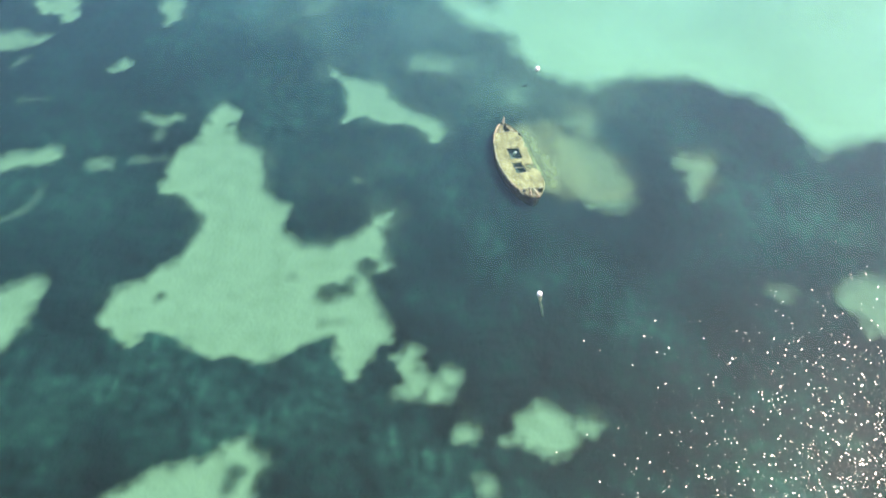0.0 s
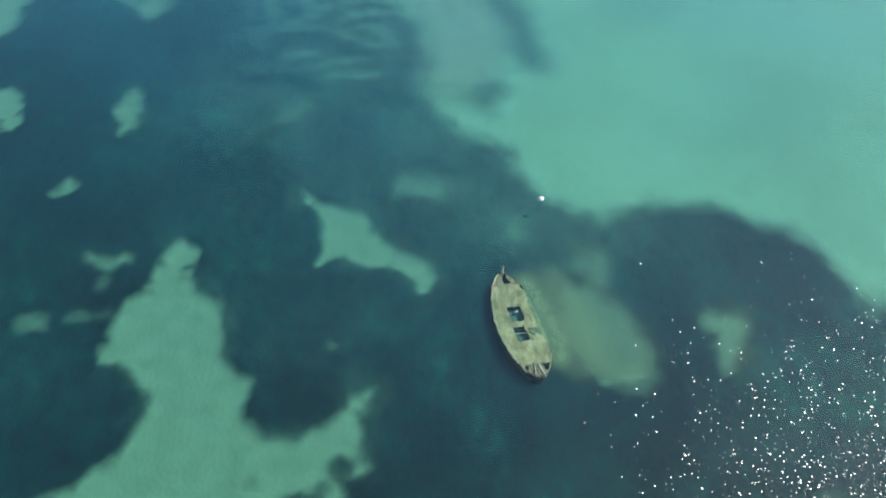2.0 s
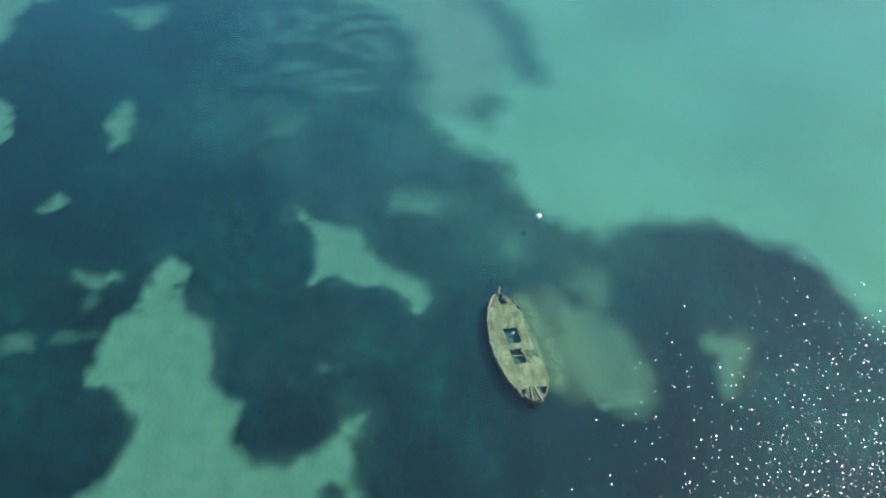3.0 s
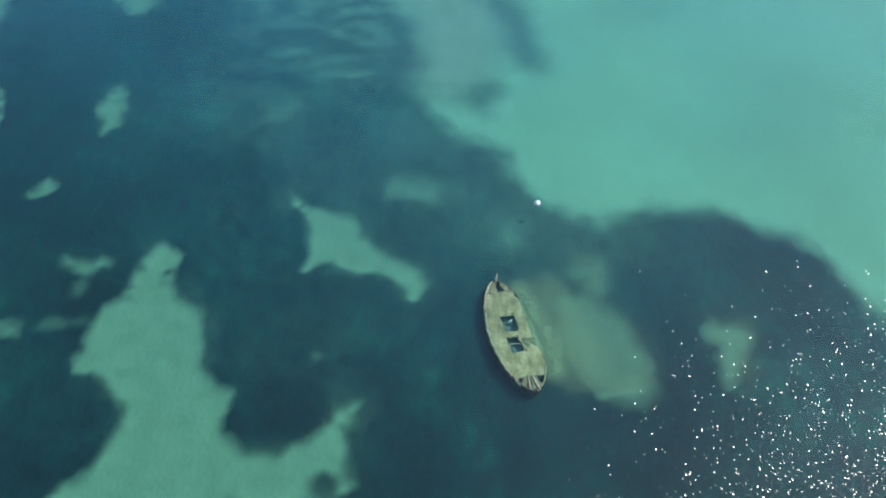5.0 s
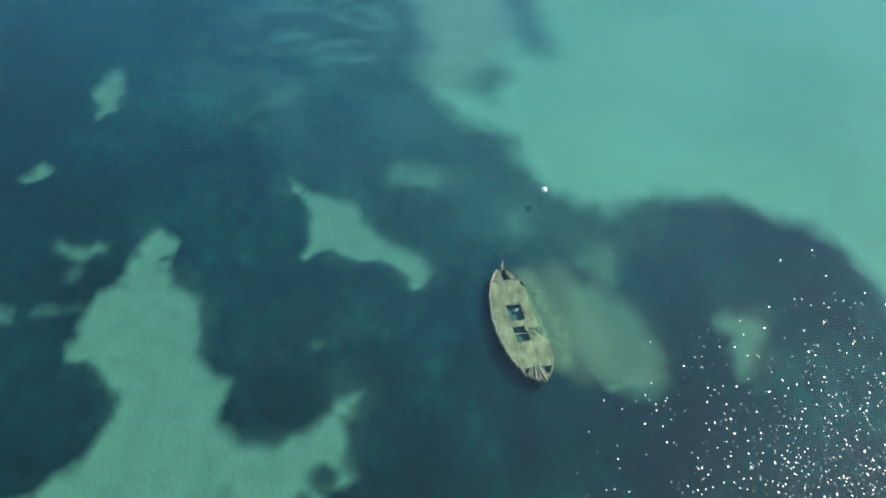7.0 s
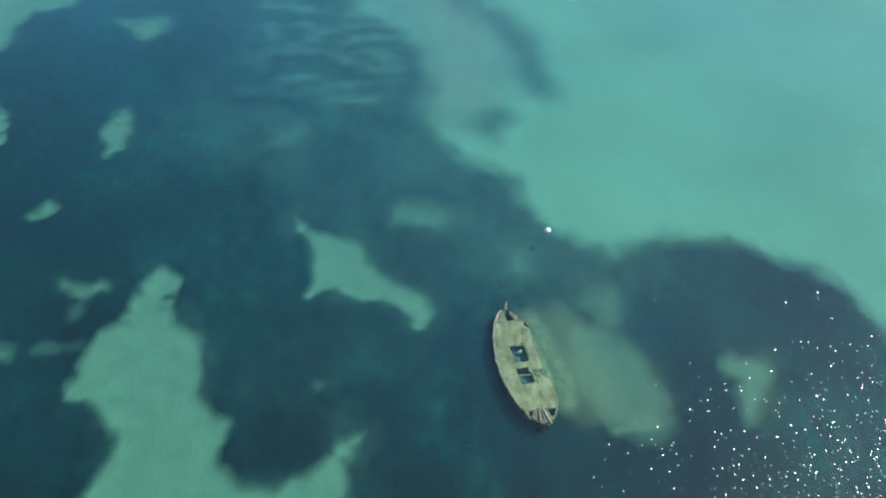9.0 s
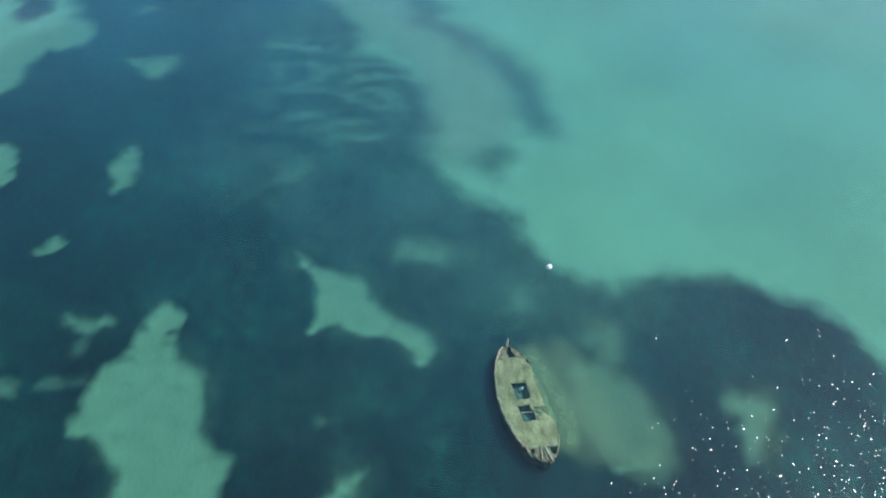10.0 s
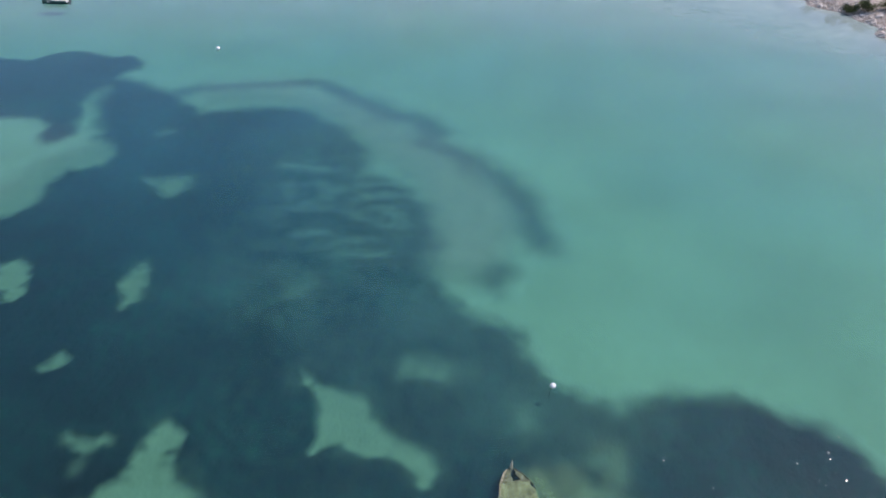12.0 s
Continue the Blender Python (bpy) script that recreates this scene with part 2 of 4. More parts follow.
ROCK = mottled("pale_limestone", (0.38, 0.33, 0.28), (0.64, 0.58, 0.51), (0.80, 0.76, 0.70), 1.2, 0.9, 0.05)
BEACH = mottled("shore_shingle", (0.34, 0.29, 0.24), (0.58, 0.52, 0.45), (0.74, 0.70, 0.63), 0.8, 0.95, 0.06)
BARK = mottled("grey_bark", (0.06, 0.05, 0.04), (0.12, 0.10, 0.08), (0.2, 0.17, 0.13), 5.0)
LEAF = seagrass_material("shrub_leaves", (0.03, 0.045, 0.015), (0.06, 0.08, 0.025), (0.11, 0.12, 0.04))
GELCOAT = painted("white_gelcoat", (0.80, 0.80, 0.78), 0.25)
NAVY = painted("dark_green_hull_paint", (0.03, 0.08, 0.08), 0.3)
ENGINE = painted("grey_engine_cowl", (0.12, 0.12, 0.13), 0.35)
SEAT = painted("cream_seat_vinyl", (0.6, 0.55, 0.45), 0.5)


# ---- building helpers ----
def link_mesh(name, bm, material, parent=None, label="", smooth=False):
    me = bpy.data.meshes.new(name)
    bm.to_mesh(me)
    bm.free()
    me.materials.append(material)
    if smooth:
        for p in me.polygons:
            p.use_smooth = True
    ob = new(name, me)
    if parent is not None:
        ob.parent = parent
    return tagged(ob, label)


def part(name, bm, material, parent, label="", smooth=False):
    return link_mesh(name, bm, material, parent, label, smooth)


def from_arrays(name, verts, faces, material, smooth=False):
    me = bpy.data.meshes.new(name)
    me.from_pydata(verts.tolist() if hasattr(verts, "tolist") else verts, [], faces.tolist() if hasattr(faces, "tolist") else faces)
    me.materials.append(material)
    if smooth:
        me.polygons.foreach_set("use_smooth", np.ones(len(me.polygons), bool))
    return new(name, me)


def value_noise(x, y, seed=0):
    """Smooth lattice noise, 0 to 1, on arrays."""
    xi, yi = np.floor(x).astype(np.int64), np.floor(y).astype(np.int64)
    fx, fy = x - xi, y - yi
    fx, fy = fx * fx * (3 - 2 * fx), fy * fy * (3 - 2 * fy)

    def h(a, b):
        n = (a * 374761393 + b * 668265263 + seed * 974634777) & 0xFFFFFFFF
        n = ((n ^ (n >> 13)) * 1274126177) & 0xFFFFFFFF
        return ((n ^ (n >> 16)) & 0xFFFF) / 65535.0

    return (h(xi, yi) * (1 - fx) + h(xi + 1, yi) * fx) * (1 - fy) + (h(xi, yi + 1) * (1 - fx) + h(xi + 1, yi + 1) * fx) * fy


def rough_noise(x, y, seed=0, octaves=3):
    total, size, norm = 0, 1.0, 0
    for k in range(octaves):
        total = total + size * value_noise(x * 2**k, y * 2**k, seed + k)
        norm += size
        size *= 0.5
    return total / norm


def step(v, low, high):
    t = np.clip((v - low) / (high - low), 0, 1)
    return t * t * (3 - 2 * t)


def chain(x, y, *nodes):
    """Signed distance to a string of round blobs (x, y, radius): below zero inside."""
    best = np.full(np.shape(x), 1e9)
    if len(nodes) == 1:
        nodes = nodes * 2
    for (ax, ay, ar), (bx, by, br) in zip(nodes, nodes[1:]):
        dx, dy = bx - ax, by - ay
        t = np.clip(((x - ax) * dx + (y - ay) * dy) / max(dx * dx + dy * dy, 1e-9), 0, 1)
        best = np.minimum(best, np.hypot(x - ax - t * dx, y - ay - t * dy) - (ar + t * (br - ar)))
    return best


def cells(x, y, seed=0):
    """Distance to the nearest of scattered points, about one for each unit square: round lobes."""
    xi, yi = np.floor(x).astype(np.int64), np.floor(y).astype(np.int64)
    best = np.full(np.shape(x), 9.0)
    for dx in (-1, 0, 1):
        for dy in (-1, 0, 1):
            n = ((xi + dx) * 374761393 + (yi + dy) * 668265263 + seed * 974634777) & 0xFFFFFFFF
            n = ((n ^ (n >> 13)) * 1274126177) & 0xFFFFFFFF
            px, py = xi + dx + (n & 0xFF) / 255.0, yi + dy + ((n >> 9) & 0xFF) / 255.0
            best = np.minimum(best, np.hypot(x - px, y - py))
    return best


def merge(a, b, k):
    """Smooth union of two distances."""
    h = np.clip(0.5 + 0.5 * (b - a) / k, 0, 1)
    return b + (a - b) * h - k * h * (1 - h)


# ---- sea floor and shore: one sheet ----
BED = -1.95


def shoreline(y):
    """How far east the water reaches at y."""
    return 78.1 - 0.3 * (y - 118.5) + 0.016 * np.clip(112 - y, 0, 120) ** 2 + 1.6 * np.sin(y * 0.31) + 0.8 * np.sin(y * 0.83)


def ground_height(x, y):
    inland = (x - shoreline(y)) * 0.96
    bed = BED + 0.16 * (rough_noise(x * 0.05, y * 0.05, 3) - 0.5) + 0.06 * (rough_noise(x * 0.4, y * 0.4, 7) - 0.5)
    shelf = step(inland, -3, 0) * (-BED)
    land = np.clip(inland, 0, None)
    bed = bed + 0.42 * (1 - step(chain(x, y, (5.4, 30.0, 2.6), (6.8, 23.4, 2.6)), 0.0, 3.5))
    rise = 0.22 * np.minimum(land, 6) + 0.05 * np.clip(land - 6, 0, 200) + step(land, 0, 3) * 0.5 * rough_noise(x * 0.5, y * 0.5, 11)
    return bed + shelf + rise


def spaced(low, high, fine, reach):
    """Even lines from low to high, then ever wider ones out to reach."""
    inner = list(np.arange(low, high + fine * 0.5, fine))
    out, gap, v = [], fine, high
    while v < reach:
        gap *= 1.6
        v += gap
        out.append(v)
    left, gap, v = [], fine, low
    while v > -reach:
        gap *= 1.6
        v -= gap
        left.append(v)
    return np.array(left[::-1] + inner + out)


def sheet(name, xs, ys, height, material):
    gx, gy = np.meshgrid(xs, ys)
    verts = np.stack([gx, gy, height(gx, gy)], -1).reshape(-1, 3)
    n = len(xs)
    i = (np.arange(len(ys) - 1)[:, None] * n + np.arange(n - 1)).ravel()
    return from_arrays(name, verts, np.stack([i, i + 1, i + n + 1, i + n], -1), material, True)


ground = sheet("ground", spaced(-95, 110, 1.0, 2600), spaced(-40, 170, 1.0, 2600), ground_height, SAND)
tagged(ground, "pale rippled sand sea floor rising to a low shore", "sea floor", kind="structure")

# ---- water: rippled surface over veils of turbidity and painted haze, one body ----
def silt_cloud(x, y):
    """Silt stirred up on the sunken side of the wreck, 0 to 1."""
    wob = 2.0 * (rough_noise(x * 0.3, y * 0.3, 91) - 0.5) + 1.3 * (rough_noise(x * 0.8, y * 0.8, 93, 4) - 0.5) + 0.8 * (0.5 - cells(x * 0.5, y * 0.5, 95))
    near = 1 - step(chain(x, y, (7.35, 30.8, 0.6), (8.55, 28.05, 1.0), (9.0, 26.05, 1.1), (9.2, 24.0, 0.9)) + 0.3 * wob, -0.8, 1.0)
    plume = 1 - step(chain(x, y, (12.0, 29.6, 1.6), (12.5, 27.1, 2.9), (13.6, 24.9, 2.9), (14.0, 23.4, 2.2)) + wob, -1.5, 1.1)
    heap = 1 - step(chain(x, y, (12.6, 22.4, 0.5), (15.2, 22.8, 0.62)) + 0.5 * wob, -0.8, 0.9)
    knob = 1 - step(chain(x, y, (12.0, 33.3, 0.7), (13.6, 33.4, 0.7), (13.3, 31.6, 0.9), (12.4, 30.2, 1.2)) + 0.7 * wob, -0.9, 0.9)
    side = 1 - step(chain(x, y, (21.4, 27.1, 1.1), (23.4, 27.0, 1.1), (22.4, 25.2, 1.1), (21.5, 22.8, 0.4)) + wob, -1.0, 1.0)
    between = 1 - step(chain(x, y, (9.2, 31.0, 0.9), (10.3, 27.9, 2.1), (11.2, 25.0, 2.2)) + 0.7 * wob, -1.6, 1.8)
    parts = (0.55 * near, 0.40 * between, 0.2 * plume, 0.16 * knob, 0.36 * heap, 0.2 * side)
    return np.maximum.reduce(parts)


def shore_wash_haze(x, y):
    """Sand kept in suspension by the swash, thinning out from the beach, and over the far shallows between the beds.
    Sky sheen and haze to the east and far side are painted in.
    """
    strip = chain(x, y, (-33, 96.5, 1.0), (-23.5, 97.5, 1.4), (-14.5, 92, 1.6), (-5.6, 82.5, 3.0), (1.6, 73.7, 3.6), (4.0, 64, 3.8), (3.0, 57, 2.6))
    shallow = np.minimum(strip, chain(x, y, (-60, 84, 4.0), (-47, 79.5, 2.0), (-54, 74, 4.5), (-52, 69, 3.0)))
    out = np.clip(shoreline(np.clip(y, 60, 170)) - x, 0, None)
    # the 45 m term and the far step paint sky sheen and haze
    return (0.22 * np.exp(-out / 14) + 0.24 * np.exp(-out / 45) + 0.18 * step(y, 104, 140) + 0.045 * (1 - step(shallow, -2.0, 3.0))) * (0.8 + 0.4 * rough_noise(x * 0.12, y * 0.12, 97))


def water_body():
    xs, ys = spaced(-95, 110, 2.0, 2600), spaced(-40, 170, 2.0, 2600)
    swell = lambda x, y: 0.05 * (rough_noise(x * 0.2, y * 0.2, 21) - 0.5) * (np.abs(x) < 110) * (np.abs(y) < 170)
    top = sheet("water", xs, ys, swell, SURFACE)
    tagged(top, "shallow turquoise sea with small glinting ripples", "water", kind="structure")
    coarse_x, coarse_y = np.array([-2600.0, -95, 110, 2600]), np.array([-2600.0, -40, 170, 2600])
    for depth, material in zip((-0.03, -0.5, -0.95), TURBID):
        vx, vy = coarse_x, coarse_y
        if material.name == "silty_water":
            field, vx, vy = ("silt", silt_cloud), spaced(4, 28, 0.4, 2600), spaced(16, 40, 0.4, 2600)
        elif material.name == "wash_haze_water":
            field, vx, vy = ("wash_haze", shore_wash_haze), spaced(-90, 110, 2.0, 2600), spaced(40, 170, 2.0, 2600)
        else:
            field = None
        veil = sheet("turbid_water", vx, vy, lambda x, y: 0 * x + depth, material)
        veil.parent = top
        if field:
            gx, gy = np.meshgrid(vx, vy)
            cloud = veil.data.attributes.new(field[0], "FLOAT", "POINT")
            cloud.data.foreach_set("value", field[1](gx, gy).ravel().astype(np.float32))
    return top


water = water_body()


# ---- seagrass: meadow with bare sand patches ----
PATCHES = []


def bare(soft, strength, *blobs):
    """Notes one bare patch: how soft its edge is, how bare it lies, and its round blobs (x, y, radius)."""
    PATCHES.append((soft, strength, blobs))


def spots(soft, strength, *rounds):
    """Notes a bare patch made up of overlapping rounds (x, y, radius) that are not strung together."""
    for one in rounds:
        PATCHES.append((soft * 1.4, strength, (one,)))


# the large bare field
spots(0.3, 1, (-16.8, 15.0, 6.2), (-20.8, 27.7, 4.0), (-11.4, 14.1, 4.7), (-17.8, 22.8, 3.2), (-24.1, 13.2, 2.7), (-6.9, 10.1, 1.9), (-6.9, 17.7, 1.9), (-21.1, 34.9, 1.5), (-21.1, 31.3, 2.0), (-14.1, 11.9, 3.9), (-7.8, 12.2, 2.5), (-17.1, 21.3, 3.4))
spots(0.3, 1, (-7.2, 8.6, 1.4), (-6.6, 18.9, 1.5), (-21.7, 28.6, 3.4), (-21.7, 33.4, 1.4), (-19.9, 26.4, 3.7), (-5.7, 21.3, 0.8), (-21.1, 14.1, 3.7), (-6.0, 10.4, 1.7), (-23.8, 10.1, 0.7), (-24.4, 25.8, 1.0), (-8.4, 18.0, 1.4), (-21.4, 36.1, 0.9))
spots(0.3, 1, (-19.9, 28.0, 3.5), (-14.7, 22.5, 1.3), (-5.4, 16.5, 0.7), (-7.2, 6.8, 0.5), (-9.6, 13.5, 3.6), (-17.4, 10.7, 2.4), (-6.3, 20.1, 0.9), (-19.6, 19.2, 1.9), (-20.5, 33.4, 0.7), (-25.9, 12.2, 1.0), (-5.1, 21.9, 0.5), (-24.4, 11.0, 1.2))
spots(0.3, 1, (-19.0, 24.9, 3.2), (-22.6, 32.2, 0.8))
# the bare tongue in the middle
spots(0.3, 1, (-7.2, 37.0, 2.3), (-4.8, 35.0, 1.6), (-1.3, 33.2, 1.2), (-8.4, 38.9, 1.5), (-2.7, 34.1, 1.1), (-0.7, 32.2, 1.0), (-10.0, 40.4, 0.6), (-8.8, 34.9, 0.7), (-5.8, 35.8, 1.9), (-10.8, 41.2, 0.6), (-0.7, 31.3, 0.7), (-7.6, 38.2, 2.0))
spots(0.3, 1, (-9.1, 39.7, 1.1), (-9.4, 34.0, 0.4), (-11.2, 41.8, 0.4), (-4.0, 34.7, 1.3), (-8.2, 35.8, 1.3), (-5.7, 35.3, 1.7), (-1.9, 33.7, 1.1), (-11.5, 42.2, 0.3))
# loose patches beside the field
spots(0.35, 0.95, (-2.5, 6.0, 1.1), (-1.2, 5.5, 1.0), (-3.1, 7.6, 0.9), (-2.7, 8.5, 0.7), (-0.1, 6.4, 0.5), (-3.4, 5.4, 0.5), (-4.0, 8.1, 0.5), (-0.4, 6.7, 0.3), (-2.8, 6.6, 0.9), (-1.2, 5.4, 1.0), (-2.5, 5.7, 0.9))
spots(0.35, 1, (6.3, 2.3, 1.8), (7.2, 1.8, 1.4), (9.4, 2.4, 0.6), (4.2, 1.7, 0.6), (8.8, 2.3, 0.6), (5.8, 2.3, 1.6), (6.3, 0.9, 0.7), (6.3, 3.5, 0.9), (3.7, 1.4, 0.4))
spots(0.35, 0.9, (0.9, 2.1, 0.7), (0.6, 2.0, 0.5), (1.4, 2.3, 0.4))
spots(0.35, 0.8, (2.0, -1.5, 0.7), (1.5, -1.1, 0.3), (2.3, -1.7, 0.5))
spots(0.3, 1, (-15.5, -0.9, 2.3), (-19.2, -1.3, 1.8), (-21.8, -2.1, 1.0), (-17.4, -1.2, 2.0), (-14.6, 0.2, 1.6), (-14.0, -2.4, 0.9), (-20.3, -1.6, 1.4), (-14.7, 1.2, 1.0), (-13.2, 0.5, 0.5), (-14.4, -1.9, 1.3))
spots(0.5, 0.75, (32.9, 12.1, 2.2), (32.9, 10.0, 1.2), (31.9, 12.3, 1.8), (34.0, 12.6, 1.4), (33.1, 10.5, 1.4))
spots(0.6, 0.5, (25.9, 13.0, 0.7), (25.3, 13.3, 0.4), (26.3, 13.0, 0.6), (25.9, 12.7, 0.5))
# patches further west
spots(0.3, 1, (-42.7, 54.4, 1.8), (-43.4, 56.5, 1.2), (-41.3, 52.7, 1.1), (-44.2, 54.1, 1.2), (-45.4, 55.1, 0.7), (-41.2, 51.4, 0.5), (-42.5, 56.0, 1.0))
spots(0.35, 0.9, (-30.2, 54.2, 1.5), (-29.6, 52.0, 1.0), (-30.2, 55.7, 1.0), (-29.9, 50.9, 0.6), (-30.2, 56.8, 0.5), (-29.9, 53.0, 1.2), (-30.1, 50.3, 0.3))
spots(0.35, 0.85, (-33.2, 43.2, 0.8), (-33.8, 42.6, 0.6), (-32.9, 43.6, 0.7))
spots(0.4, 0.75, (-26.9, 34.5, 0.8), (-25.8, 35.1, 0.7), (-27.9, 34.8, 0.5), (-25.5, 36.0, 0.4), (-28.4, 35.1, 0.4), (-28.8, 35.4, 0.2), (-27.3, 34.6, 0.7), (-26.1, 34.8, 0.6))
spots(0.4, 0.9, (-36.6, 30.2, 1.2), (-40.4, 29.2, 1.2), (-42.3, 28.7, 1.1), (-38.6, 29.6, 1.1), (-37.5, 29.9, 1.2), (-41.4, 28.9, 1.1), (-43.4, 29.2, 0.5), (-39.3, 29.5, 1.1), (-42.9, 27.8, 0.4))
spots(0.5, 0.85, (-47.4, 47.7, 1.8), (-45.9, 48.0, 1.7), (-48.6, 47.6, 1.7), (-43.5, 47.9, 1.0), (-50.0, 48.3, 0.8), (-42.6, 48.5, 0.5), (-45.0, 47.9, 1.3), (-49.5, 46.2, 0.4))
spots(0.6, 0.8, (-32.0, 72.3, 1.9), (-34.3, 73.1, 0.9), (-30.7, 73.8, 0.8), (-35.5, 73.7, 0.6), (-31.7, 70.5, 0.8))
spots(0.5, 1, (-34.6, 12.9, 2.6), (-34.6, 11.0, 1.9), (-33.1, 14.7, 1.4), (-36.9, 13.8, 0.9), (-35.4, 9.3, 0.6), (-34.5, 11.4, 2.1))
# sand between the far beds
spots(0.7, 1, (-52.8, 76.0, 6.8), (-59.2, 84.1, 5.2), (-51.4, 69.7, 5.0), (-46.5, 80.3, 4.1), (-63.5, 87.0, 2.8), (-57.4, 80.9, 5.2), (-45.6, 79.5, 3.8), (-58.9, 85.8, 4.2), (-52.5, 65.9, 2.0))
spots(0.9, 0.6, (-50.9, 97.0, 1.5), (-50.4, 94.4, 1.3), (-50.7, 99.4, 1.1), (-49.8, 92.0, 1.1), (-47.3, 86.3, 0.9), (-48.2, 88.0, 0.9), (-48.9, 89.5, 0.8), (-49.4, 90.7, 0.9), (-50.7, 100.4, 0.9), (-50.1, 93.1, 1.1), (-50.7, 95.9, 1.3), (-47.0, 85.7, 0.8))
spots(0.9, 0.6, (-50.9, 98.5, 1.2), (-47.6, 86.8, 0.9))
# faint spots
bare(0.7, 0.4, (-25.8, 29.4, 0.3), (-28.4, 29.1, 0.4))
bare(0.9, 0.6, (-2.4, 42.7, 1.2), (0.1, 42.2, 1.4))
bare(0.9, 0.3, (1.3, 42.1, 1), (2.9, 42.4, 0.6))
bare(0.8, 0.45, (7, 37.9, 0.5), (7.2, 36.5, 0.6))
bare(0.4, 0.5, (-7.6, 25.8, 0.45), (-7.0, 25.7, 0.3))
bare(0.4, 0.6, (-6.8, 24.6, 0.35))
bare(0.7, 0.75, (-32.1, 28.7, 0.6), (-30.8, 28.7, 0.7))
bare(0.7, 0.4, (-26.8, 32.8, 0.5), (-26.8, 32, 0.4))
bare(0.5, 0.6, (31.6, 9.4, 0.6))
bare(0.5, 0.5, (-44.4, 43.6, 0.5), (-43.1, 45, 0.4))
bare(0.6, 0.4, (-38, 22.1, 0.3), (-36.3, 23.5, 0.4), (-35.6, 25.6, 0.5))
bare(0.6, 0.3, (-41.6, 37.9, 0.5), (-38.9, 38.1, 0.3))
bare(0.8, 0.5, (-36.7, 86.2, 1.1), (-37.5, 85.2, 0.8))
bare(0.45, 0.75, (-4.0, 7.9, 0.35), (-3.4, 6.9, 0.35))
# pale wisps in the thin far growth
bare(0.6, 0.45, (-19.4, 77.2, 0.9), (-14.3, 76.5, 0.5))
bare(0.7, 0.4, (-18.1, 72.6, 0.9), (-17.7, 70.4, 0.7))
bare(0.6, 0.5, (-10.4, 59.0, 0.3), (-7.0, 58.8, 0.5), (-5.4, 58.9, 0.5))
bare(0.8, 0.35, (-15.0, 62.3, 0.8), (-13.4, 62.6, 0.5))
bare(0.8, 0.3, (-9.6, 69.2, 0.7), (-6.6, 70.6, 0.6))
bare(0.9, 0.3, (-14.4, 52.2, 0.7), (-12.6, 53.6, 0.9))
# silt beside the wreck
bare(0.7, 0.5, (12.2, 33.2, 0.8), (13.6, 33.4, 0.7), (13.4, 31.9, 0.9))
bare(0.8, 0.5, (12.0, 29.6, 1.6), (12.6, 27.1, 2.6), (13.7, 24.9, 2.7), (14.2, 23.4, 2.0))
bare(0.6, 0.9, (12.6, 22.5, 0.47), (15.0, 22.7, 0.6))
bare(0.5, 0.75, (21.6, 27.1, 0.9), (23.2, 26.9, 1.0), (22.3, 25.2, 1.0), (21.5, 22.8, 0.35))
bare(0.5, 0.45, (21.6, 28.9, 0.25), (22.0, 27.9, 0.5))


# round clumps of grass that bulge into the bare fields
LOBES = [(-10.5, 21.9, 2.9), (-16.8, 33.4, 2.8), (-10.8, 6.2, 2.7), (-13.2, 26.7, 2.9), (-24.7, 21.9, 3), (-2.3, 18.6, 2.8), (-3.6, 14.1, 2.2), (-16.2, 5.6, 2.8), (-25.9, 18.3, 2.8), (-29.2, 13.8, 2.6), (-23.2, 21, 2.3), (-22, 8.3, 1.9), (-8.7, 22.5, 2.5), (-27.1, 8, 3), (-19.9, 6.2, 2.9), (-24.4, 38.2, 2.9), (-19.3, 39.4, 2.8), (-2, 12.5, 2.8), (-2.3, 20.7, 2.5), (-14.1, 28.9, 2.4), (-6, 24.3, 2.2)]
LOBES += [(-4.2, 30.7, 2.7), (-7.6, 31.6, 2.6), (-8.1, 43.6, 3.1), (-12.4, 35.8, 3), (-1.5, 38.3, 3.2), (-12.7, 38, 3), (2.1, 34.7, 2.6), (-13.9, 41.2, 2.5), (2.3, 29.8, 2.8), (0, 37, 2.8), (-9.6, 44.9, 3.1), (-6.4, 43.1, 3.2), (-0.6, 28, 2.6), (-12.4, 34.4, 2.6)]
LOBES += [(-6.5, 16.6, 0.9)]


def sand_patches(x, y):
    """Bareness, 0 to 1, and how close the grass grows to a bare edge, 0 to 1."""
    wob = 0.35 * (0.5 - cells(x * 0.4, y * 0.4, 31)) + 0.25 * (0.5 - cells(x * 1.2, y * 1.2, 33)) + 0.75 * (rough_noise(x * 1.6, y * 1.6, 35) - 0.5)
    bareness, rim = np.zeros_like(x), np.zeros_like(x)
    for soft, strength, blobs in PATCHES:
        d = chain(x, y, *blobs) + wob * (0.8 + 0.5 * soft)
        bareness = np.maximum(bareness, strength * (1 - step(d, -1.4 * soft, 1.3 * soft)))
        rim = np.maximum(rim, strength * (1 - step(d, 0.0, 2.6)))
    for clump in LOBES:
        bareness = bareness * step(chain(x, y, clump) + 0.5 * wob, -0.5, 0.4)
    return bareness, rim


def inner_strip(x, y):
    """The strip of darker sand inside the outer band."""
    d = chain(x, y, (-33, 96.5, 2.0), (-23.5, 97.5, 2.4), (-14.5, 92, 2.6), (-5.6, 82.5, 4.0), (1.6, 73.7, 4.6), (4.0, 64, 4.8), (3.0, 57, 3.6))
    return 0.9 * (1 - step(d, -2.0, 2.4))


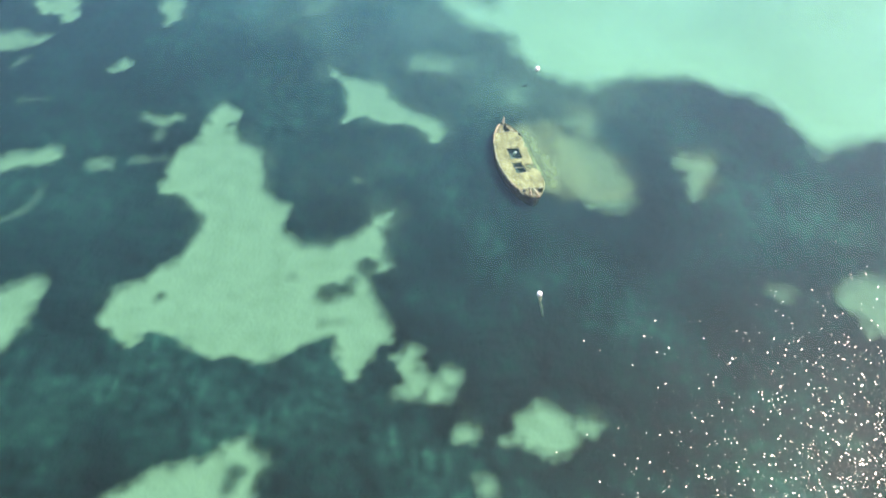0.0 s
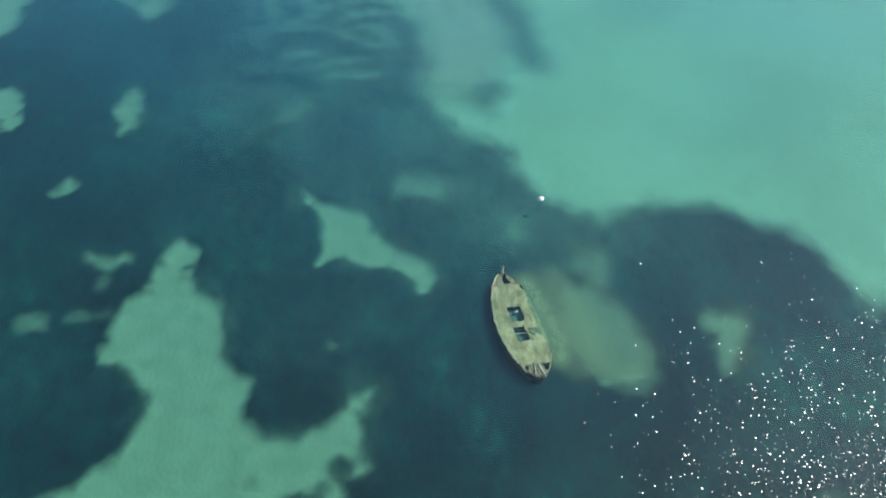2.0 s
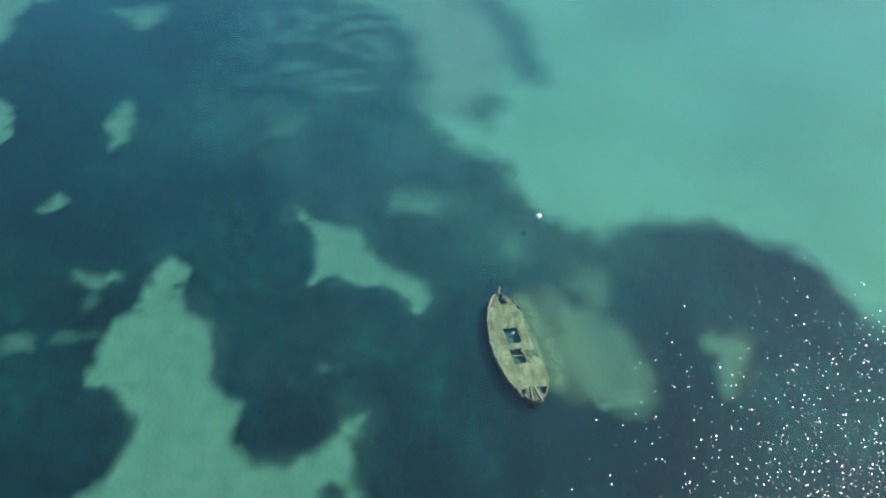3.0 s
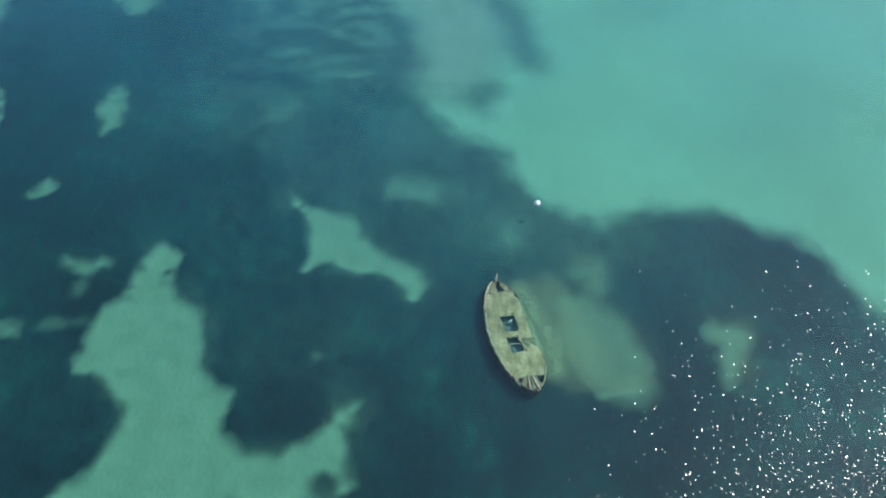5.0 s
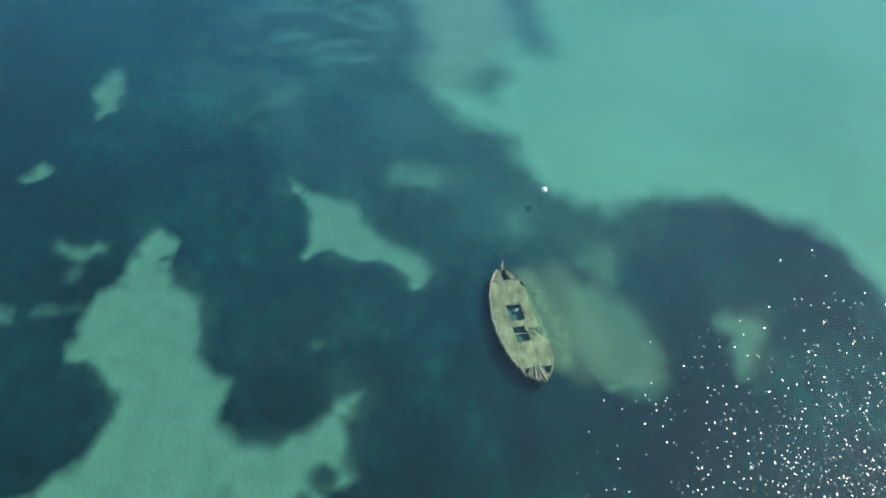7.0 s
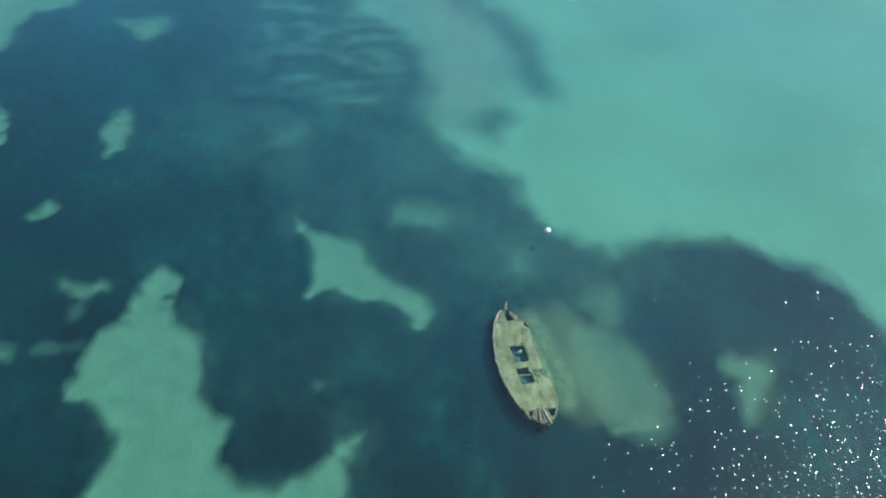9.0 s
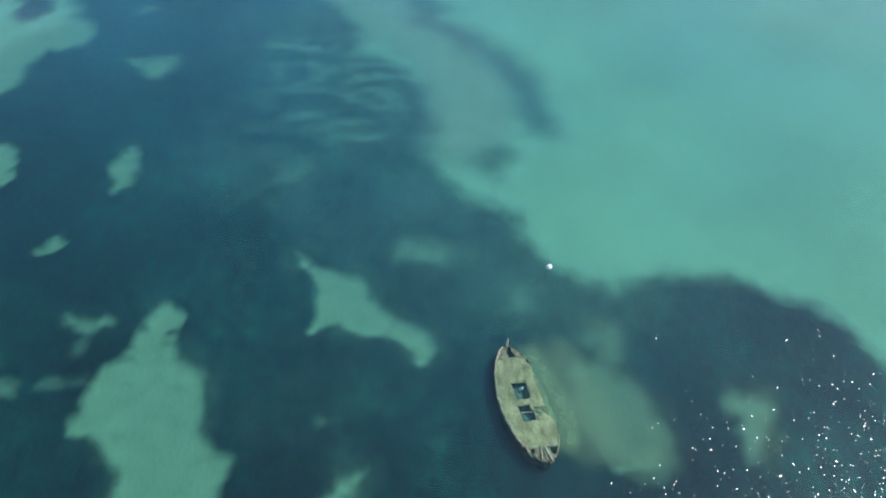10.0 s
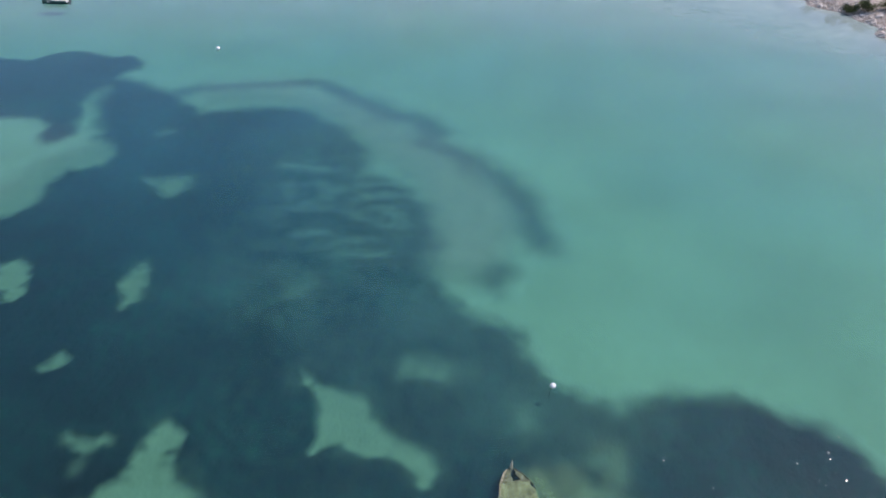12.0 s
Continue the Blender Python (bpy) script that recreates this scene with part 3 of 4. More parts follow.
def meadow(x, y, gaps=True):
    """Density of the main meadow, 0 to 1, with or without its bare patches."""
    d = chain(x, y, (20.0, 27.5, 12.6), (25.0, 27.5, 10.0))
    for blobs in (
        [(42.0, 10.0, 20.4)],
        [(8.0, 33.0, 8.4), (-8.0, 38.0, 17.2)],
        [(24.0, 33.5, 6.2), (26.5, 31.5, 6.8)],
        [(-8.0, 38.0, 17.0), (-13.0, 52.0, 13.2), (-14.0, 60.0, 13.0)],
        [(-10.5, 66.0, 9.6)],
        [(-4.5, 62.5, 5.2)],
        [(4.2, 45.6, 3.6)],
        [(-29.5, 88.0, 4.8), (-25.0, 89.5, 4.6), (-20.5, 89.5, 3.4)],
        [(-24.0, 78.0, 15.0), (-36.0, 78.5, 12.0)],
        [(-42.0, 45.0, 26.0), (-40.0, 70.0, 14.0)],
        [(-50.5, 101.3, 3.12), (-46.9, 97.3, 4.71), (-43.2, 91.6, 5.32), (-39.7, 84.8, 5.18), (-36.9, 78.7, 4.77)],
        [(-42.8, 96.3, 3.34), (-38.2, 90.8, 4), (-34.3, 83.3, 5.26)],
        [(-45.0, 5.0, 36.0), (0.0, 0.0, 35.0), (38.0, -8.0, 28.0)],
    ):
        d = merge(d, chain(x, y, *blobs), 2.0)
    d = d + 1.3 * (rough_noise(x * 0.28, y * 0.28, 41) - 0.5) + 1.6 * step(y, 41, 47) * (rough_noise(x * 0.25, y * 0.25, 43) - 0.5) + 1.0 * (rough_noise(x * 1.2, y * 1.2, 45) - 0.5)
    far = step(y, 42, 62)
    dense = 1 - step(d, -2.1 - 0.3 * far, 1.1 + 1.1 * far)
    if not gaps:
        return np.maximum(dense, inner_strip(x, y))
    # thin, streaky growth on the far side
    thin = np.exp(-((((x + 9) / 12) ** 2 + ((y - 70) / 16) ** 2) ** 1.5))
    streak = step(rough_noise(x * 0.42 + 0.15 * y, y * 0.7, 51, 5), 0.46, 0.70)
    sparse = step(y, 26, 58) * step(x, -40, -6) * (0.32 + 0.75 * rough_noise(x * 0.12, y * 0.2, 57))
    sparse = sparse + 0.5 * np.exp(-(((x - 11) / 10) ** 2 + ((y - 37) / 6) ** 2)) + 0.3 * np.exp(-(((x + 8) / 12) ** 2 + ((y - 27) / 8) ** 2))
    dense = dense * (1 - thin * (0.10 + 0.34 * streak)) * (1 - 0.42 * sparse * (1 - 0.5 * thin))
    # islets of grass left inside the bare field
    islet = np.zeros_like(x)
    for strength, blobs in (
        (0.95, [(-9.6, 14, 0.8), (-8.2, 14.3, 0.7)]), (0.5, [(-7.2, 16.7, 0.5), (-5.7, 16.9, 0.4)]), (0.5, [(-9.5, 11.4, 0.4), (-8.3, 11.6, 0.2)]),
        (0.6, [(-10, 9.6, 0.5), (-9.1, 10, 0.4)]), (0.7, [(-7.7, 15.3, 0.4), (-7.3, 14.9, 0.3)]), (0.7, [(-1.8, 7.1, 0.3)]),
        (0.8, [(-22.6, 14.2, 0.3)]), (0.85, [(-14.5, -0.2, 0.7), (-14.8, -1.0, 0.6)]), (0.35, [(-12.4, 15.8, 0.4)]), (0.3, [(-19.5, 10.6, 0.4)]),
    ):
        d = chain(x, y, *blobs) + 0.7 * (rough_noise(x * 1.3, y * 1.3, 55) - 0.5)
        islet = np.maximum(islet, strength * (1 - step(d, -0.5, 0.5)))
    # young, lighter growth along the bare edges
    bareness, rim = sand_patches(x, y)
    young = rim * step(rough_noise(x * 0.22, y * 0.22, 59), 0.3, 0.75)
    return dense * (1 - 0.16 * young) * np.maximum(1 - bareness, islet)


def outer_band(x, y, gaps=True):
    """The narrow band of grass beyond the bare strip, and its loose end."""
    d = chain(x, y, (-40.3, 97.7, 1.5), (-36.8, 100.1, 1.7), (-28.5, 101.4, 1.6), (-20.8, 102.3, 1.6), (-17.7, 101.9, 1.4), (-13.3, 97.3, 1.9), (-10.1, 95, 2.2), (-7, 91.3, 2.4), (-2.9, 89.9, 2.0), (-0.7, 86.2, 2.1), (-1.2, 83, 1.5), (1.7, 81.1, 1.8), (5.3, 77.1, 1.7), (8.5, 72.5, 1.9), (9.9, 68.7, 2.0), (10.7, 64.7, 1.7), (11.3, 61, 1.6))
    d = d + 1.5 * (rough_noise(x * 0.3, y * 0.3, 61) - 0.5) + 0.9 * (rough_noise(x * 1.3, y * 1.3, 65) - 0.5)
    loose = chain(x, y, (6.5, 56.0, 2.0), (5.7, 54.6, 1.7)) + 1.2 * (rough_noise(x * 0.5, y * 0.5, 67) - 0.5)
    dense = np.maximum(0.56 * (1 - step(d - 0.4, -2.4, 1.6)), 0.55 * (1 - step(loose, -2.2, 1.4)))
    return dense if gaps else np.maximum(dense, inner_strip(x, y))


def far_meadow(x, y, gaps=True):
    d = np.full(np.shape(x), 1e9)
    for one in ((-62.7, 100.9, 11.1), (-73.0, 105.4, 6.4), (-59.7, 104.7, 9.8), (-65.3, 100.2, 10.7), (-53.7, 91.7, 3.0), (-51.9, 86.8, 2.3), (-52.3, 109.5, 3.7), (-78.6, 108.0, 3.1), (-69.0, 92.8, 3.7), (-51.9, 85.4, 2.2), (-60.4, 98.7, 8.8), (-70.8, 103.9, 7.7), (-53.0, 90.2, 2.7), (-61.2, 110.2, 4.8)):
        d = merge(d, chain(x, y, one), 0.8)
    d = d + 1.5 * (rough_noise(x * 0.25, y * 0.25, 71) - 0.5) + 0.8 * (rough_noise(x * 1.0, y * 1.0, 75) - 0.5)
    return (1 - step(d, -1.5, 1.3)) * (1 - sand_patches(x, y)[0] if gaps else 1)


def grow(name, density, box, cell, fronds, label, seed, lift=0.0):
    """A seagrass bed: a matted, bumpy ground layer that thins out at its edge, and many loose fronds over it."""
    rng = np.random.default_rng(seed)
    x0, y0, x1, y1 = box
    xs, ys = np.arange(x0, x1, cell), np.arange(y0, y1, cell)
    gx, gy = np.meshgrid(xs, ys)
    dense, whole = density(gx, gy), density(gx, gy, False)
    gz = ground_height(gx, gy) + 0.02 + lift * (0.15 + dense) + 0.28 * dense + rng.uniform(0, 0.10, gx.shape) * dense + 0.25 * (rough_noise(gx * 0.5, gy * 0.5, seed) - 0.5) * dense
    n = len(xs)
    field = dense if lift else whole
    keep = np.maximum(np.maximum(field[:-1, :-1], field[1:, 1:]), np.maximum(field[:-1, 1:], field[1:, :-1])) > (0.003 if lift else 0.01)
    i = (np.arange(len(ys) - 1)[:, None] * n + np.arange(n - 1))[keep]
    used, quads = np.unique(np.stack([i, i + 1, i + n + 1, i + n], -1), return_inverse=True)
    quads = quads.reshape(-1, 4)
    mat_verts = np.stack([gx, gy, gz], -1).reshape(-1, 3)[used]
    # fronds: tapered blades in two bent steps
    fx, fy = rng.uniform(x0, x1, fronds), rng.uniform(y0, y1, fronds)
    chance = np.clip((density(fx, fy) - 0.85) / 0.15, 0, 1)
    ok = rng.uniform(0, 1, fronds) < chance
    fx, fy, m = fx[ok], fy[ok], int(ok.sum())
    fz = ground_height(fx, fy) + 0.22
    lean = rng.normal(2.2, 1.0, m)
    size = rng.uniform(0.2, 0.5, m)
    wide = rng.uniform(0.025, 0.06, m)
    cx, cy = np.cos(lean), np.sin(lean)
    rise = rng.uniform(0.06, 0.18, m)
    rows = []
    for along, up, half in ((0, 0, 1.0), (0.45, 0.8, 0.9), (1.0, 0.75, 0.25)):
        for side in (-1, 1):
            rows.append(np.stack([fx + cx * size * along - cy * wide * half * side, fy + cy * size * along + cx * wide * half * side, fz + rise * up], -1))
    blade = np.stack(rows, 1).reshape(-1, 3)
    base = len(mat_verts) + np.arange(m)[:, None] * 6
    faces = np.concatenate([base + [0, 1, 3, 2], base + [2, 3, 5, 4]])
    ob = from_arrays(name, np.concatenate([mat_verts, blade]), np.concatenate([quads, faces]), GRASS_MAT)
    ob.data.materials.append(GRASS)
    ob.data.polygons.foreach_set("material_index", np.r_[np.zeros(len(quads), np.int32), np.ones(len(faces), np.int32)])
    ob.data.polygons.foreach_set("use_smooth", np.r_[np.ones(len(quads), bool), np.zeros(len(faces), bool)])
    cover = ob.data.attributes.new("cover", "FLOAT", "POINT")
    cover.data.foreach_set("value", np.r_[dense.ravel()[used], np.ones(len(blade))].astype(np.float32))
    inner = ob.data.attributes.new("inner", "FLOAT", "POINT")
    inner.data.foreach_set("value", np.r_[whole.ravel()[used], np.ones(len(blade))].astype(np.float32))
    return tagged(ob, label, "seagrass", kind="stuff")


grow("seagrass_meadow", meadow, (-80, -45, 62, 108), 0.3, 260000, "dark green seagrass meadow with ragged bare gaps", 5)
grow("seagrass_band", outer_band, (-48, 50, 16, 106), 0.4, 30000, "narrow curving band of sparse dark seagrass", 6, 0.03)
grow("far_seagrass", far_meadow, (-95, 80, -38, 116), 0.5, 25000, "patchy dark seagrass bed further off", 7)


# ---- shape helpers for the things ----
def box(bm, low, high, bevel=0.0):
    made = bmesh.ops.create_cube(bm, size=1.0)["verts"]
    for v in made:
        v.co = Vector([low[k] + (v.co[k] + 0.5) * (high[k] - low[k]) for k in range(3)])
    if bevel:
        edges = list({e for v in made for e in v.link_edges})
        bmesh.ops.bevel(bm, geom=edges, offset=bevel, segments=2, affect="EDGES")


def beam(bm, spine, sizes, seed=0, wobble=0.0):
    """A rough timber along the points of spine, with (width, height) at each."""
    rng = random.Random(seed)
    rings = []
    for k, (p, (w, h)) in enumerate(zip(spine, sizes)):
        p = Vector(p)
        way = (Vector(spine[min(k + 1, len(spine) - 1)]) - Vector(spine[max(k - 1, 0)])).normalized()
        side = way.cross(Vector((0, 0, 1)))
        side = side.normalized() if side.length > 0.2 else Vector((0, 1, 0))
        up = side.cross(way).normalized()
        ring = []
        for j in range(8):
            a = (j + 0.5) * math.pi / 4
            c, d = math.cos(a), math.sin(a)
            m = max(abs(c), abs(d)) * 0.6 + 0.4
            ring.append(bm.verts.new(p + side * (c / m * w / 2 + rng.uniform(-wobble, wobble)) + up * (d / m * h / 2 + rng.uniform(-wobble, wobble))))
        rings.append(ring)
    for a, b in zip(rings, rings[1:]):
        for j in range(8):
            bm.faces.new((a[j], a[(j + 1) % 8], b[(j + 1) % 8], b[j]))
    bm.faces.new(rings[0][::-1])
    bm.faces.new(rings[-1])


def lathe(bm, profile, sides=20, at=(0, 0, 0)):
    rings = [[bm.verts.new((at[0] + r * math.cos(2 * math.pi * k / sides), at[1] + r * math.sin(2 * math.pi * k / sides), at[2] + z)) for k in range(sides)] for r, z in profile]
    for a, b in zip(rings, rings[1:]):
        for k in range(sides):
            bm.faces.new((a[k], a[(k + 1) % sides], b[(k + 1) % sides], b[k]))
    bm.faces.new(rings[0][::-1])
    bm.faces.new(rings[-1])


def lump(bm, centre, size, seed, detail=2, rough=0.35):
    made = bmesh.ops.create_icosphere(bm, subdivisions=detail, radius=1.0)["verts"]
    for v in made:
        d = v.co.normalized()
        k = 1 + rough * (noise.noise(d * 1.3 + Vector((seed * 7.1, seed * 3.7, 0))) + 0.5 * noise.noise(d * 3.1 + Vector((seed, 0, seed))))
        v.co = Vector((d.x * size[0] * k, d.y * size[1] * k, d.z * size[2] * k)) + Vector(centre)


# ---- the wreck ----
WRECK_LONG, WRECK_HALF = 9.55, 1.87


def half_beam(s):
    return WRECK_HALF * math.sqrt(max(math.sin(math.pi * min(max(s / WRECK_LONG, 0), 1)), 0.0))


def sheer(s):
    u = 2 * s / WRECK_LONG - 1
    return 0.30 * abs(u) ** 2.6


def wreck_plating(holes, s0, s1, cell=0.1, drop=None, inset=0.06):
    """Deck surface between two stations, left open where holes(s, q) is true."""
    bm = bmesh.new()
    count, across = int(round((s1 - s0) / cell)), int(2 * WRECK_HALF / cell) + 2
    grid = []
    for i in range(count + 1):
        s = s0 + (s1 - s0) * i / count
        w = max(half_beam(s) - inset, 0.02)
        row = []
        for j in range(across + 1):
            q = min(max(-WRECK_HALF - cell / 2 + cell * j, -w), w)
            z = 0.8 * sheer(s) + 0.06 * (1 - (q / WRECK_HALF) ** 2) + 0.05 * noise.noise(Vector((s * 1.7, q * 1.7, 2))) + 0.03 * noise.noise(Vector((s * 5, q * 5, 5)))
            if drop:
                z -= drop(s, q)
            row.append(bm.verts.new((s, q, z)))
        grid.append(row)
    for i in range(count):
        for j in range(across):
            s = s0 + (s1 - s0) * (i + 0.5) / count
            c = [grid[i][j], grid[i + 1][j], grid[i + 1][j + 1], grid[i][j + 1]]
            if abs(c[0].co.y - c[3].co.y) + abs(c[1].co.y - c[2].co.y) < 1e-4:
                continue
            if not holes(s, (c[0].co.y + c[2].co.y) / 2):
                bm.faces.new(c)
    bmesh.ops.remove_doubles(bm, verts=bm.verts, dist=1e-4)
    loose = [v for v in bm.verts if not v.link_faces]
    bmesh.ops.delete(bm, geom=loose, context="VERTS")
    bmesh.ops.recalc_face_normals(bm, faces=bm.faces)
    return bm


def thicken(ob, depth):
    m = ob.modifiers.new("thickness", "SOLIDIFY")
    m.thickness, m.offset = depth, -1.0
    return ob


def wreck_hull():
    """Round-bilged double-ended shell from the gunwale to the keel."""
    bm = bmesh.new()
    stations, girth, grid = 48, 20, []
    for i in range(stations + 1):
        s = WRECK_LONG * (0.5 - 0.5 * math.cos(math.pi * i / stations))
        w, u = max(half_beam(s), 0.05), 2 * s / WRECK_LONG - 1
        deep = 1.75 * (1 - 0.35 * abs(u) ** 4)
        top = sheer(s) + 0.0 + 0.07 * noise.noise(Vector((s * 2.3, 0.3, 1)))
        row = []
        for j in range(girth + 1):
            a = math.pi * j / girth
            c, d = math.cos(a), math.sin(a)
            ragged = 0.06 * noise.noise(Vector((s * 4.0, c * 3, 7))) if j in (0, girth) else 0.0
            if j >= girth - 2 and 1.7 < s < 6.4:
                ragged -= (0.45, 0.3, 0.12)[girth - j] * min(1, (s - 1.7) * 2, (6.4 - s) * 2)
            row.append(bm.verts.new((s, -w * math.copysign(abs(c) ** 0.7, c), top + ragged - (deep + top) * d**0.85)))
        grid.append(row)
    for a, b in zip(grid, grid[1:]):
        for j in range(girth):
            bm.faces.new((a[j], b[j], b[j + 1], a[j + 1]))
    bmesh.ops.recalc_face_normals(bm, faces=bm.faces)
    return bm


def gunwale(side, s0, s1, seed, width=0.15, drop=0.0):
    bm = bmesh.new()
    n = int((s1 - s0) / 0.28) + 1
    spine, sizes = [], []
    rng = random.Random(seed)
    for k in range(n + 1):
        s = s0 + (s1 - s0) * k / n
        spine.append((s, side * (half_beam(s) - 0.03), sheer(s) + 0.03 - drop + rng.uniform(-0.03, 0.03)))
        f = rng.uniform(0.65, 1.15)
        sizes.append((width * f, 0.11 * f))
    beam(bm, spine, sizes, seed, 0.012)
    return bm


def coaming(s0, s1, q0, q1, z, seed):
    """A worn hatch rim of four timbers."""
    bm = bmesh.new()
    corners = [Vector((s0, q0, z)), Vector((s1, q0, z)), Vector((s1, q1, z)), Vector((s0, q1, z))]
    for k in range(4):
        a, b = corners[k], corners[(k + 1) % 4]
        beam(bm, [a.lerp(b, t) for t in (0, 0.2, 0.4, 0.6, 0.8, 1)], [(0.13, 0.08)] * 6, seed + k, 0.028)
    return bm


def sunken_boat():
    boat = new("sunken_boat")
    tagged(boat, "derelict wooden fishing boat sunk to its silted deck beside seagrass", "boat wreck")
    boat.matrix_world = pose(5.4, 31.4, -0.36, 0, 0, -77.3) @ pose(0, 0, 0, -7, 0, 0)
    hull = thicken(part("hull", wreck_hull(), HULL, boat, "dark rotten plank hull", True), 0.07)
    fray = lambda s, q: 0.2 * noise.noise(Vector((s * 2.5, q * 2.5, 9))) + 0.08 * noise.noise(Vector((s * 7, q * 7, 4)))
    hatch = lambda s, q: (3.14 < s + fray(s, q) < 4.56 and -0.68 + 0.3 * max(0, s - 3.9) < q + fray(q, s) < 0.54) or (4.98 < s + fray(s, q) < 6.3 and -0.7 < q + fray(q, s) < 0.22 + 0.2 * (s - 4.98))
    ledge = lambda s: float(np.interp(s, (1.1, 1.9, 3.4, 5.0, 6.0, 7.4, 8.2), (0.75, 0.9, 1.05, 1.15, 1.4, 1.5, 1.35)))
    ease = lambda v: (lambda t: t * t * (3 - 2 * t))(min(max(v, 0), 1))
    broken = lambda s, q: 0.14 * ease((q - 0.3 - fray(s, q)) / 0.2) * ease((1.4 - q) / 0.2) * ease((s - 5.2) / 0.2) * ease((6.0 + fray(q, s) - s) / 0.25)
    sag = lambda s, q: broken(s, q) + 0.42 * ease((q - ledge(s) - 0.1 - 1.5 * fray(s, q)) / 0.75)
    thicken(part("deck", wreck_plating(hatch, 1.15, 8.3, 0.07, sag), DECK, boat, "yellowish silt-covered plank deck", True), 0.06)
    bow_hole = lambda s, q: 0.1 < s < 1.0 and -0.09 - 0.06 * s < q + 0.4 * fray(s, q) < 0.13 + 0.26 * s
    well = lambda s, q: 0.07
    thicken(part("foredeck", wreck_plating(bow_hole, 0.12, 1.12, 0.05, well, 0.02), RUSTY, boat, "brown stained foredeck with a hole", True), 0.05)
    stern_hole = lambda s, q: (s < 8.75 and -0.98 < q + 0.5 * fray(s, q) < -0.5) or (s < 8.95 and 0.48 < q + 0.5 * fray(s, q) < 1.2 - 0.6 * (s - 8.3))
    thicken(part("afterdeck", wreck_plating(stern_hole, 8.32, 9.42, 0.07, lambda s, q: 0.08), RUSTY, boat, "broken stern deck", True), 0.05)
    for name, s0, s1, q0, q1 in (("hatch_coaming", 3.12, 4.58, -0.66, 0.56), ("hatch_coaming", 4.96, 6.32, -0.72, 0.38)):
        part(name, coaming(s0, s1, q0, q1, 0.0, int(s0 * 9)), DECK, boat, "low worn and silted hatch rim")
    part("gunwale", gunwale(-1, 0.15, 8.1, 3, 0.12), RAIL, boat, "worn silt-stained port rail")
    part("gunwale", gunwale(1, 0.15, 1.25, 4, 0.2, 0.13), TIMBER, boat, "bleached curved bow rail")
    part("gunwale", gunwale(1, 7.7, 9.3, 5, 0.12), DECK, boat, "drowned broken rail")
    rng = random.Random(8)
    for k in range(40):
        s = 0.6 + 0.2 * k + rng.uniform(-0.1, 0.1)
        w = half_beam(s)
        turn = math.atan2(half_beam(s + 0.1) - w, 0.1)
        bm = bmesh.new()
        long, out = rng.uniform(0.15, 0.5), rng.uniform(-0.10, 0.05)
        a = Vector((s, -w + 0.02 - out, sheer(s) + rng.uniform(0.0, 0.06)))
        b = a + Vector((math.cos(turn) * long, -math.sin(turn) * long + rng.uniform(-0.06, 0.06), rng.uniform(-0.03, 0.05)))
        beam(bm, [a, a.lerp(b, 0.5), b], [(0.10, 0.06), (rng.uniform(0.1, 0.18), 0.06), (0.05, 0.03)], k, 0.012)
        part("broken_plank", bm, RAIL, boat, "splintered stained plank end")
    for s, label in ((1.13, "bow bulkhead beam"), (8.3, "cross beam at the stern")):
        bm = bmesh.new()
        w = half_beam(s) - 0.05
        beam(bm, [(s + 0.03 * k % 0.05, -w + 2 * w * k / 6, 0.10 + 0.02 * (k % 2)) for k in range(7)], [(0.14, 0.14)] * 7, int(s * 7), 0.012)
        part("cross_beam", bm, RUSTY if s < 5 else RAIL, boat, label)
    bm = bmesh.new()
    beam(bm, [(0.16, 0, -0.7), (0.05, 0, 0.25), (-0.02, 0.01, 0.5), (-0.05, 0.02, 0.75), (-0.13, 0.01, 0.98)], [(0.2, 0.3), (0.2, 0.3), (0.16, 0.2), (0.10, 0.12), (0.05, 0.06)], 11, 0.01)
    part("stem_post", bm, TIMBER, boat, "bleached stem post rising from the water")
    bm = bmesh.new()
    beam(bm, [(9.45, 0.05, -1.1), (9.55, 0.05, 0.1), (9.62, 0.05, 0.42)], [(0.2, 0.16), (0.18, 0.16), (0.12, 0.1)], 12, 0.015)
    part("stern_post", bm, RUSTY, boat)
    for k, (a, b, w) in enumerate((((8.15, -0.12, 0.10), (9.25, -0.38, 0.34), 0.15), ((8.3, 0.10, 0.14), (9.6, 0.27, 0.36), 0.17), ((8.2, -0.02, 0.08), (9.3, -0.02, 0.24), 0.12), ((8.35, -0.5, 0.05), (9.05, -0.75, 0.2), 0.1), ((8.5, 0.3, 0.1), (9.45, 0.42, 0.22), 0.09), ((8.1, -0.85, 0.06), (8.75, -1.0, 0.16), 0.12))):
        bm = bmesh.new()
        a, b = Vector(a), Vector(b)
        beam(bm, [a.lerp(b, t) + Vector((0, 0, 0.05 * math.sin(3 * t))) for t in (0, 0.3, 0.6, 1)], [(w, w), (w * 1.1, w), (w, w * 0.9), (w * 0.6, w * 0.6)], 20 + k, 0.012)
        part("stern_timber", bm, TIMBER if k == 1 else RUSTY if k % 2 else RAIL, boat, "leaning weathered timber")
    bm = bmesh.new()
    beam(bm, [(5.5, -0.68, -0.10), (5.53, -0.2, -0.07), (5.55, 0.32, -0.12)], [(0.07, 0.07), (0.08, 0.07), (0.06, 0.06)], 31, 0.006)
    part("hatch_beam", bm, TIMBER, boat, "pale beam across the open hatch")
